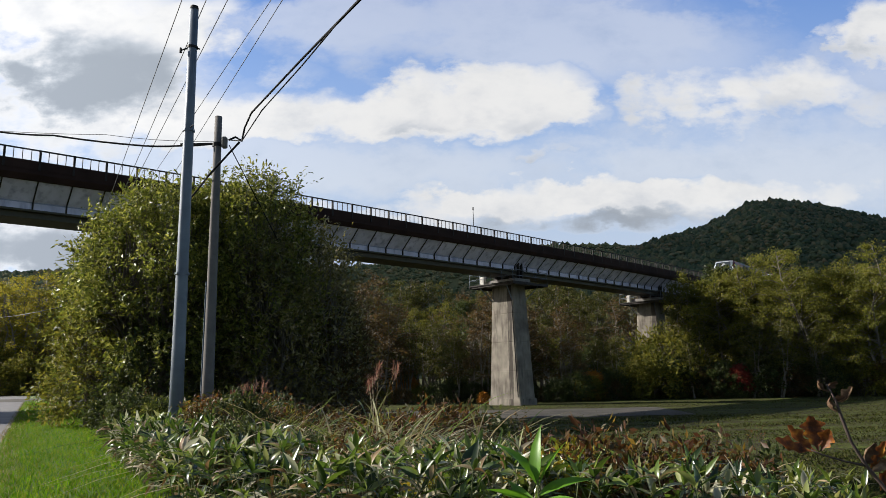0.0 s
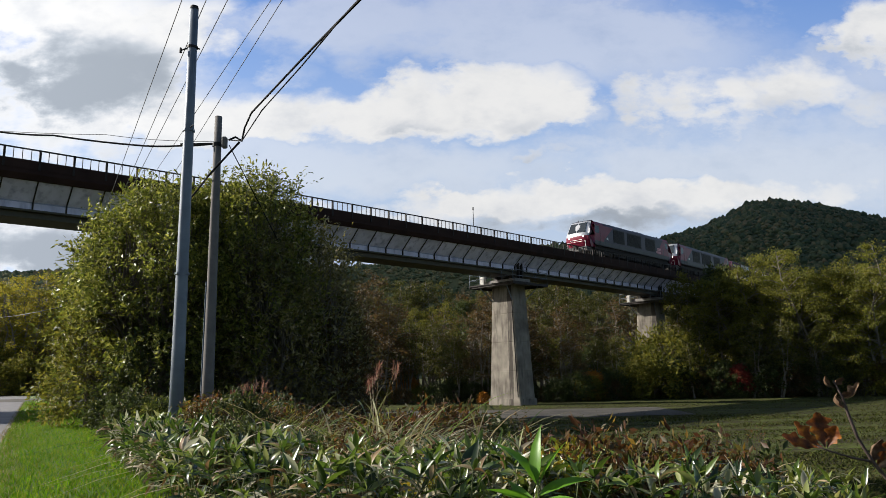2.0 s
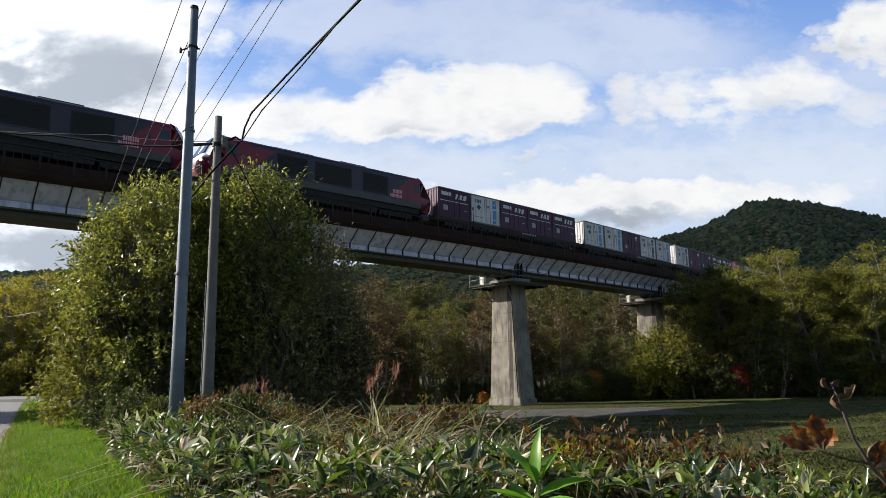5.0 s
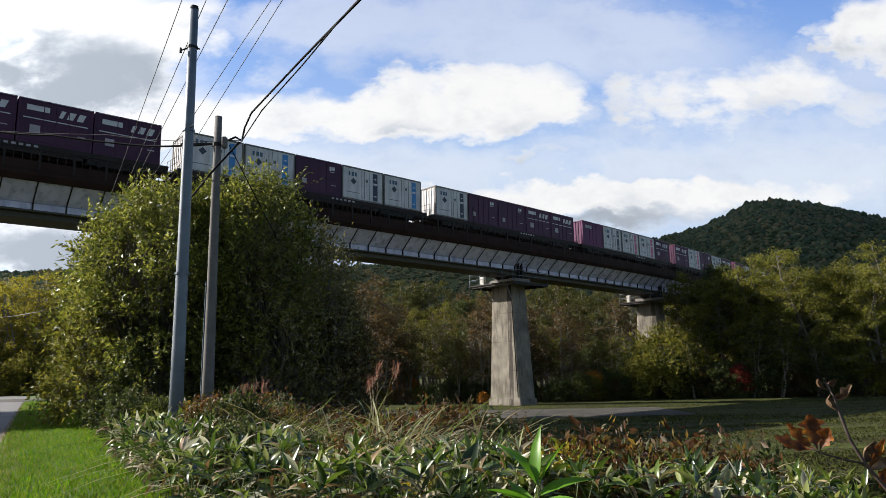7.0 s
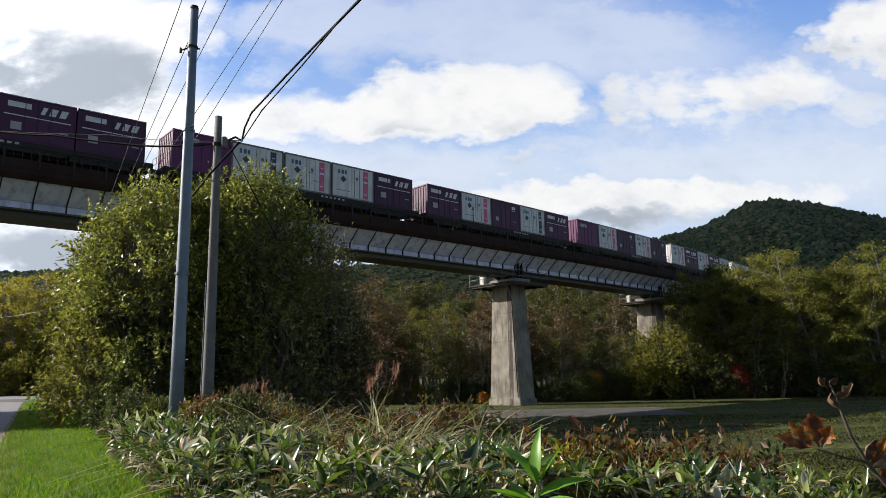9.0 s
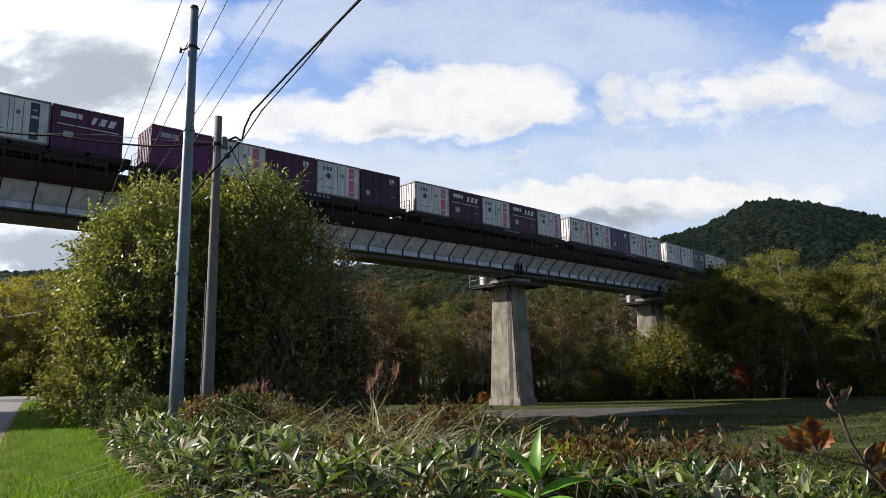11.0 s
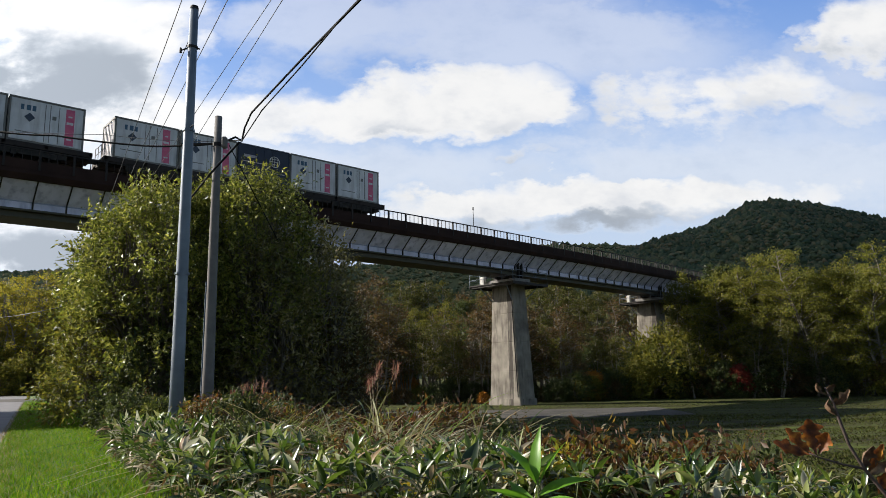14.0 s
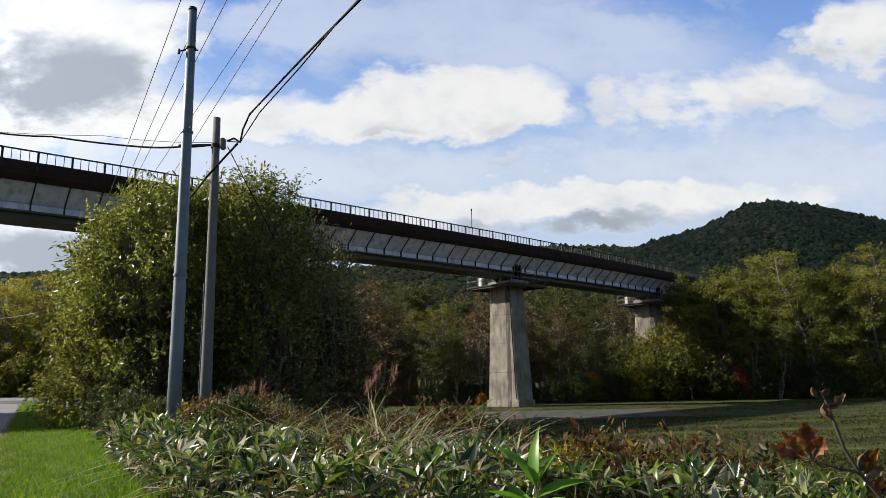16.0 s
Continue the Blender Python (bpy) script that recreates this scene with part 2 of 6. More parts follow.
def ground_material():
    m, n, l = nodes_of("field_ground")
    p = n["Principled BSDF"]
    tc = n.new("ShaderNodeTexCoord")
    mp = n.new("ShaderNodeMapping")
    mp.inputs["Rotation"].default_value = (0, 0, radians(-12))
    mp.inputs["Scale"].default_value = (0.16, 0.62, 1)
    l.new(tc.outputs["Object"], mp.inputs[0])
    rows, fine = n.new("ShaderNodeTexNoise"), n.new("ShaderNodeTexNoise")
    rows.inputs["Roughness"].default_value = 0.65
    rows.inputs["Scale"].default_value, rows.inputs["Detail"].default_value = 1.6, 6
    fine.inputs["Scale"].default_value, fine.inputs["Detail"].default_value = 6.5, 9
    l.new(mp.outputs[0], rows.inputs[0])
    l.new(tc.outputs["Object"], fine.inputs[0])
    mx = n.new("ShaderNodeMix")
    mx.inputs[0].default_value = 0.52
    l.new(rows.outputs[0], mx.inputs[2])
    l.new(fine.outputs[0], mx.inputs[3])
    r = ramp_node(n, ((0.40, (0.014, 0.011, 0.007)), (0.47, (0.032, 0.029, 0.011)), (0.53, (0.046, 0.054, 0.012)), (0.62, (0.066, 0.086, 0.015))))
    l.new(mx.outputs[0], r.inputs[0])
    l.new(r.outputs[0], p.inputs["Base Color"])
    p.inputs["Roughness"].default_value = 0.95
    p.inputs["Specular IOR Level"].default_value = 0.1
    b = n.new("ShaderNodeBump")
    b.inputs["Strength"].default_value, b.inputs["Distance"].default_value = 0.9, 0.12
    l.new(mx.outputs[0], b.inputs["Height"])
    l.new(b.outputs[0], p.inputs["Normal"])
    return m


M["field"] = ground_material()
tagged(obj("ground", *ring_grid(), M["field"], smooth=True), "mown green field with bare earth rows", "ground", kind="structure")


def strip(points, width, lift, mat, name, label):
    """A path of given width along points on the ground."""
    vs, fs = [], []
    pts = [Vector((x, y, 0)) for x, y in points]
    for i, p in enumerate(pts):
        d = (pts[min(i + 1, len(pts) - 1)] - pts[max(i - 1, 0)]).normalized()
        nrm = Vector((d.y, -d.x, 0))
        for k in (-0.5, -0.17, 0.17, 0.5):
            c = p + nrm * width * k
            vs.append((c.x, c.y, ground_z(c.x, c.y) + lift + (0.02 if abs(k) < 0.3 else 0)))
    for i in range(len(pts) - 1):
        for k in range(3):
            a = i * 4 + k
            fs.append((a, a + 4, a + 5, a + 1))
    return tagged(obj(name, vs, fs, mat), label, "road", kind="structure")


def lane(a, b, n=30):
    return [(a[0] + (b[0] - a[0]) * i / n, a[1] + (b[1] - a[1]) * i / n) for i in range(n + 1)]


strip(lane((18.26, -35.37), (-49.2, 81.5), 50), 2.8, 0.012, M["asphalt"], "road", "worn grey asphalt lane beside a grass verge")
strip([(-46 + 1.2 * i, 48.6 - 0.0012 * (i - 30) ** 2) for i in range(52)], 10.0, 0.03, M["gravel"], "pavement", "pale gravel track crossing beneath the viaduct")

# ---- sky backdrop: a sloping sheet of cloud that drifts ----
def cloud_material():
    m, n, l = nodes_of("cloudy_sky")
    n.remove(n["Principled BSDF"])
    tc, sx = n.new("ShaderNodeTexCoord"), n.new("ShaderNodeSeparateXYZ")
    l.new(tc.outputs["Object"], sx.inputs[0])

    def op(kind, a, b=None, c=None, clamp=False):
        x = n.new("ShaderNodeMath")
        x.operation, x.use_clamp = kind, clamp
        for i, v in enumerate((a, b, c)):
            if v is None:
                continue
            if isinstance(v, (int, float)):
                x.inputs[i].default_value = v
            else:
                l.new(v, x.inputs[i])
        return x.outputs[0]

    u, v = op("DIVIDE", sx.outputs[0], sx.outputs[1]), op("DIVIDE", sx.outputs[2], sx.outputs[1])
    cb = n.new("ShaderNodeCombineXYZ")
    l.new(u, cb.inputs[0])
    l.new(v, cb.inputs[1])

    def fbm(scale, detail, rough=0.55, sy=1.6, off=0.0):
        mp, t = n.new("ShaderNodeMapping"), n.new("ShaderNodeTexNoise")
        mp.inputs["Scale"].default_value, mp.inputs["Location"].default_value = (1, sy, 1), (off, off, off)
        l.new(cb.outputs[0], mp.inputs[0])
        t.inputs["Scale"].default_value, t.inputs["Detail"].default_value, t.inputs["Roughness"].default_value = scale, detail, rough
        l.new(mp.outputs[0], t.inputs[0])
        return t.outputs[0]

    low, mid, fine = fbm(7.0, 4, off=5.2), fbm(9.0, 8, 0.58, off=3.1), fbm(26.0, 6, 0.6, off=7.7)
    wu = op("MULTIPLY_ADD", op("SUBTRACT", mid, 0.5), 0.30, u)
    wv = op("MULTIPLY_ADD", op("SUBTRACT", fine, 0.5), 0.05, op("MULTIPLY_ADD", op("SUBTRACT", low, 0.5), 0.10, v))

    def blobs(rows):
        total = None
        for bu, bv, ru, rv, w in rows:
            a = op("DIVIDE", op("SUBTRACT", wu, bu), ru)
            b = op("DIVIDE", op("SUBTRACT", wv, bv), rv)
            q = op("SUBTRACT", 1.0, op("ADD", op("MULTIPLY", a, a), op("MULTIPLY", b, b)), clamp=True)
            q = op("MULTIPLY", q, w)
            total = q if total is None else op("ADD", total, q)
        return total

    def smooth(x, lo, hi):
        r = n.new("ShaderNodeMapRange")
        r.interpolation_type = "SMOOTHSTEP"
        r.inputs["From Min"].default_value, r.inputs["From Max"].default_value = lo, hi
        l.new(x, r.inputs[0])
        return r.outputs[0]

    white = blobs(((-0.573, 0.550, 0.292, 0.115, 1.60), (-0.364, 0.526, 0.080, 0.071, 0.70), (-0.511, 0.401, 0.292, 0.097, 1.30), (-0.342, 0.384, 0.177, 0.053, 1.00),
                   (-0.146, 0.389, 0.186, 0.049, 1.25), (-0.010, 0.399, 0.168, 0.053, 1.10), (0.128, 0.419, 0.133, 0.066, 1.60), (0.193, 0.390, 0.097, 0.040, 0.80),
                   (0.055, 0.362, 0.080, 0.027, 0.60), (0.385, 0.427, 0.106, 0.062, 1.00), (0.513, 0.424, 0.133, 0.058, 1.00), (0.419, 0.368, 0.097, 0.035, 0.80), (0.591,
                   0.431, 0.106, 0.044, 0.60), (0.701, 0.512, 0.106, 0.075, 1.60), (0.581, 0.519, 0.035, 0.027, 0.70), (0.684, 0.384, 0.106, 0.053, 0.70), (0.011, 0.250,
                   0.097, 0.031, 1.10), (0.128, 0.260, 0.133, 0.035, 1.40), (0.253, 0.262, 0.115, 0.035, 1.50), (0.359, 0.251, 0.133, 0.037, 1.40), (0.475, 0.253, 0.124,
                   0.040, 1.00), (0.608, 0.254, 0.150, 0.044, 0.80), (-0.122, 0.240, 0.097, 0.016, 0.90), (-0.229, 0.245, 0.124, 0.012, 0.50), (-0.568, 0.195, 0.292,
                   0.053, 1.30), (-0.024, 0.436, 0.053, 0.023, 0.60), (-0.237, 0.459, 0.062, 0.035, 0.50), (0.143, 0.323, 0.080, 0.014, 0.50)))
    veil = blobs(((0.036, 0.536, 0.425, 0.084, 1.00), (0.282, 0.484, 0.292, 0.071, 0.90), (-0.189, 0.560, 0.150, 0.062, 0.50), (-0.218, 0.315, 0.372, 0.080, 0.75),
                   (0.132, 0.299, 0.407, 0.053, 0.60), (0.513, 0.326, 0.372, 0.071, 0.80), (0.626, 0.263, 0.265, 0.071, 0.90), (-0.385, 0.310, 0.265, 0.062, 0.80),
                   (0.662, 0.448, 0.142, 0.080, 0.70)))
    curl = op("MULTIPLY_ADD", op("SUBTRACT", mid, 0.5), 2.4, op("MULTIPLY", op("SUBTRACT", fine, 0.5), 0.8))
    grey = blobs(((-0.511, 0.456, 0.168, 0.084, 1.95), (-0.571, 0.421, 0.142, 0.053, 0.60), (-0.408, 0.472, 0.053, 0.044, 0.40), (-0.568, 0.191, 0.265, 0.044, 1.95),
                   (0.124, 0.218, 0.230, 0.021, 0.90), (0.312, 0.214, 0.212, 0.023, 1.00), (0.249, 0.232, 0.071, 0.014, 0.50), (0.107, 0.374, 0.106, 0.019, 0.45), (0.481,
                   0.389, 0.115, 0.027, 0.40), (0.686, 0.480, 0.097, 0.027, 0.60), (-0.029, 0.377, 0.080, 0.012, 0.35), (0.160, 0.320, 0.071, 0.012, 0.50), (0.535, 0.213,
                   0.142, 0.021, 0.50), (-0.486, 0.356, 0.230, 0.035, 0.30)))
    heaped = smooth(op("ADD", op("MULTIPLY_ADD", grey, 0.7, white), curl), -0.15, 1.45)
    thin = smooth(op("ADD", veil, op("MULTIPLY", op("SUBTRACT", mid, 0.5), 1.1)), -0.1, 1.0)
    mask = op("MAXIMUM", heaped, op("MULTIPLY_ADD", thin, 0.46, 0.04))
    shade = smooth(op("ADD", grey, op("MULTIPLY_ADD", op("SUBTRACT", mid, 0.44), 2.6, op("MULTIPLY", op("SUBTRACT", fine, 0.5), 0.9))), -0.1, 2.0)
    blue = ramp_node(n, ((0.15, (0.62, 0.74, 0.92)), (0.30, (0.47, 0.64, 0.93)), (0.42, (0.31, 0.50, 0.90)), (0.60, (0.15, 0.33, 0.78))))
    l.new(v, blue.inputs[0])
    lit = ramp_node(n, ((0.0, (1.0, 1.0, 1.0)), (0.35, (0.80, 0.825, 0.87)), (0.65, (0.60, 0.65, 0.72)), (1.0, (0.42, 0.47, 0.54))))
    l.new(shade, lit.inputs[0])
    glow = smooth(op("MULTIPLY", u, -1.0), 0.0, 0.75)
    mx = n.new("ShaderNodeMix")
    mx.data_type = "RGBA"
    l.new(mask, mx.inputs["Factor"])
    l.new(blue.outputs[0], mx.inputs["A"])
    l.new(lit.outputs[0], mx.inputs["B"])
    em = n.new("ShaderNodeEmission")
    l.new(mx.outputs["Result"], em.inputs[0])
    l.new(op("MULTIPLY_ADD", glow, 0.12, 0.44), em.inputs[1])
    l.new(em.outputs[0], n["Material Output"].inputs[0])
    return m


def sky_sheet():
    vs, fs = [], []
    ys = [620, 800, 1100, 1600, 2400, 4200]
    for y in ys:
        for k in range(-4, 5):
            vs.append((y * 0.82 * k / 4 + (60 if k == 4 else -10 if k == -4 else 0), y, (4000 - y) / 6.0))
    for i in range(len(ys) - 1):
        for k in range(8):
            a = i * 9 + k
            fs.append((a, a + 1, a + 10, a + 9))
    ob = obj("backdrop", vs, fs, cloud_material())
    ob.location = EYE
    return tagged(ob, "bright autumn sky with drifting white clouds", "sky", kind="structure")


sky_sheet_ob = sky_sheet()

# ---- wooded hills ----
M["hill"] = surface("hill_ground", (0.02, 0.03, 0.012), (0.05, 0.055, 0.02), 0.02, 0.95, fine=0.2)
# crown colours lifted and greyed in place of the haze of distance
M["hill_wood"] = foliage("hill_wood", [(0.040, 0.062, 0.036), (0.068, 0.090, 0.048), (0.10, 0.110, 0.055), (0.15, 0.125, 0.068)], 0.8, 0.3, 0.1, 0.009)


def interp(rows, x):
    for (a, ya), (b, yb) in zip(rows, rows[1:]):
        if x <= b:
            t = max(0, (x - a) / (b - a))
            t = t * t * (3 - 2 * t) * 0.5 + t * 0.5
            return ya + (yb - ya) * t
    return rows[-1][1]


def hill(name, label, rows, dist, depth, seed, crowns, size):
    """A ridge: rows of (across / dist, height / dist); covered with crowns of trees."""
    rng = random.Random(seed)
    x0, x1 = rows[0][0], rows[-1][0]
    nu, nv = 90, 26

    def at(u, w):
        top = interp(rows, u) * dist
        prof = math.sin(min(1, w * 1.25) * math.pi / 2) ** 1.3 if w < 0.8 else math.cos((w - 0.8) / 0.2 * math.pi / 2) ** 0.8
        y = dist - depth * 0.8 + depth * w
        wob = noise.noise((u * 9 + seed, w * 4, seed)) * 0.06 * top * math.sin(w / 0.8 * math.pi) if w < 0.8 else 0
        return Vector((u * dist * (0.75 + 0.25 * w / 0.8), y, max(-2, top * prof + wob - 2)))
    vs = [at(x0 + (x1 - x0) * i / nu, j / nv) for j in range(nv + 1) for i in range(nu + 1)]
    fs = [(j * (nu + 1) + i, j * (nu + 1) + i + 1, (j + 1) * (nu + 1) + i + 1, (j + 1) * (nu + 1) + i) for j in range(nv) for i in range(nu)]
    e = group_thing(name, label, "hill", kind="structure")
    obj("slope", vs, fs, M["hill"], e, smooth=True)
    cv, cf = [], []
    for _ in range(crowns):
        u, w = rng.uniform(x0, x1), rng.uniform(0.12, 0.86)
        p = at(u, w)
        r = size * rng.uniform(0.6, 1.3)
        r *= rng.choice((0.6, 0.8, 1.0, 1.25))
        hgt = r * (rng.uniform(1.5, 2.2) if rng.random() < 0.2 else rng.uniform(0.9, 1.35))
        o, k = len(cv), 6
        a0 = rng.random() * 6
        for lev, rr in ((0.0, 0.75), (0.35, 1.0), (0.72, 0.62)):
            for i in range(k):
                a = a0 + 2 * math.pi * i / k
                q = r * rr * rng.uniform(0.75, 1.2)
                cv.append((p.x + q * math.cos(a), p.y + q * math.sin(a), p.z + hgt * (lev + rng.uniform(-.06, .06)) - r * 0.3))
        cv.append((p.x, p.y, p.z + hgt - r * 0.3))
        for lv in range(2):
            for i in range(k):
                cf.append((o + lv * k + i, o + lv * k + (i + 1) % k, o + (lv + 1) * k + (i + 1) % k, o + (lv + 1) * k + i))
        for i in range(k):
            cf.append((o + 2 * k + i, o + 2 * k + (i + 1) % k, o + 3 * k))
    tagged(obj("woodland", cv, cf, M["hill_wood"], e, "dark green mixed forest on the slope"), kind="stuff")
    return e


hill("hill", "steep rounded hill covered in dark green forest", [(0.14, 0.10), (0.25, 0.165), (0.32, 0.188), (0.36, 0.199), (0.40, 0.216), (0.44, 0.235), (0.47, 0.235), (0.53, 0.226), (0.60, 0.212), (0.66, 0.190), (0.80, 0.15), (1.0, 0.10)], 900, 520, 3, 36000, 2.7)
hill("hill", "long low wooded ridge in the distance", [(-1.2, 0.10), (-0.64, 0.160), (-0.5, 0.158), (-0.2, 0.158), (0.0, 0.160), (0.16, 0.182), (0.25, 0.180), (0.33, 0.17), (0.5, 0.11)], 1500, 600, 8, 18000, 4.8)

# ---- viaduct ----
viaduct = group_thing("viaduct", "long curved railway viaduct with pale steel girders and dark deck", "viaduct", kind="structure")
SPAN = 25.75
JOINTS = [24.2 + SPAN * k for k in range(-11, 12)]
NEAR_SPANS = range(9, 13)


def girder_span(i):
    s0, s1 = JOINTS[i] + 0.06, JOINTS[i + 1] - 0.06
    e = new("girder")
    e.parent = viaduct
    e["label"] = "pale grey painted girder with sloping web and ribs"
    obj("web_plate", *sweep([(2.25, 12.02), (1.2, 11.12), (1.2, 10.72), (-1.2, 10.72), (-1.2, 11.12), (-2.25, 12.02)], s0, s1), M["web"], e)
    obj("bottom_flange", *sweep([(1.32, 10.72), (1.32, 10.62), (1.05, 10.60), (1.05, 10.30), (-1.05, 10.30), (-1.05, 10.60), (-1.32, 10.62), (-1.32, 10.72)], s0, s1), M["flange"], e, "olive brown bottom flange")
    if i in NEAR_SPANS:
        n = 16
        for side in (1, -1):
            for k in range(n):
                s = s0 + 0.35 + 1.629 * k if s0 > 20 else s1 - (1.18 if s1 > 20 else 0.30) - 1.62 * k
                if s < s0 + .1:
                    continue
                w = 0.035
                prof = [(2.30, 12.01), (1.30, 11.14), (1.30, 10.73), (1.19, 10.73), (1.19, 11.10), (2.14, 12.01)]
                vs = [track(s + d, o * side, z) for d in (-w, w) for o, z in prof]
                m = len(prof)
                fs = [tuple(range(m))[::-1], tuple(range(m, 2 * m))] + [(j, (j + 1) % m, m + (j + 1) % m, m + j) for j in range(m)]
                obj("stiffener", vs, fs, M["steel_dark"], e)
        for side in (1, -1):
            obj("rib_rail", *sweep([(side * 1.2, 11.14), (side * 1.24, 11.14), (side * 1.24, 11.08), (side * 1.2, 11.08)], s0, s1), M["steel_blue"], e)


M["steel_blue"] = surface("blue_grey_paint", (0.17, 0.19, 0.27), (0.30, 0.32, 0.42), 2.0, 0.6)
for _i in range(len(JOINTS) - 1):
    girder_span(_i)
S0, S1 = JOINTS[0], JOINTS[-1]
obj("deck", *sweep([(2.62, 12.55), (2.62, 12.30), (2.45, 12.02), (-2.45, 12.02), (-2.62, 12.30), (-2.62, 12.55)], S0, S1), M["rust"], viaduct, "dark brown deck edge and walkway")
obj("ballast_wall", *sweep([(2.05, 12.95), (2.05, 12.55), (-2.05, 12.55), (-2.05, 12.95)], S0, S1), M["rust"], viaduct)
for _o in (0.53, -0.53):
    obj("rail", *sweep([(_o + .035, RAIL), (_o + .035, RAIL - .15), (_o - .035, RAIL - .15), (_o - .035, RAIL)], S0, S1), M["steel_dark"], viaduct)
obj("sleeper_bed", *sweep([(1.3, 13.2), (1.6, 12.95), (-1.6, 12.95), (-1.3, 13.2)], S0, S1), M["gravel"], viaduct)


def railing(side):
    e = new("railing")
    e.parent = viaduct
    e["label"] = "dark steel handrail with posts and thin balusters"
    o = 2.6 * side
    obj("top_rail", *sweep([(o + .035, 13.63), (o + .035, 13.56), (o - .035, 13.56), (o - .035, 13.63)], S0, S1), M["steel_dark"], e)
    obj("kick_plate", *sweep([(o + .02, 13.02), (o + .02, 12.50), (o - .02, 12.50), (o - .02, 13.02)], S0, S1), M["rust"], e)
    post = box_bm([(-.055, .055, -.05, .05, 0, 1.08)])
    pm = bpy.data.meshes.new("post")
    post.to_mesh(pm)
    post.free()
    pm.materials.append(M["steel_dark"])
    bal = box_bm([(-.018, .018, -.018, .018, 0, .56)])
    bmh = bpy.data.meshes.new("baluster")
    bal.to_mesh(bmh)
    bal.free()
    bmh.materials.append(M["steel_dark"])
    s, k = -22.98, 0
    rest = []
    near = 0
    while s < 130:
        h = math.atan2(-math.cos(HEAD + BEND * s), -math.sin(HEAD + BEND * s))
        p = track(s, o, 12.53 if k % 4 == 0 else 13.0)
        if side > 0 and near < 290:
            q = new("post" if k % 4 == 0 else "baluster", pm if k % 4 == 0 else bmh)
            q.parent = e
            q.matrix_world = pose(p.x, p.y, p.z, 0, 0, math.degrees(h))
            near += 1
        else:
            r, top = (.055, 1.08) if k % 4 == 0 else (.018, .56)
            b = [Vector((x, y, z)) for z in (0, top) for x, y in ((-r, -r), (r, -r), (r, r), (-r, r))]
            rm = Matrix.Rotation(h, 3, "Z")
            rest.append(([p + rm @ v for v in b], [(0, 1, 5, 4), (1, 2, 6, 5), (2, 3, 7, 6), (3, 0, 4, 7), (4, 5, 6, 7)]))
        s += 0.4025
        k += 1
    tagged(obj("post_row", *merge(rest), M["steel_dark"], e), kind="stuff")


railing(1)
railing(-1)


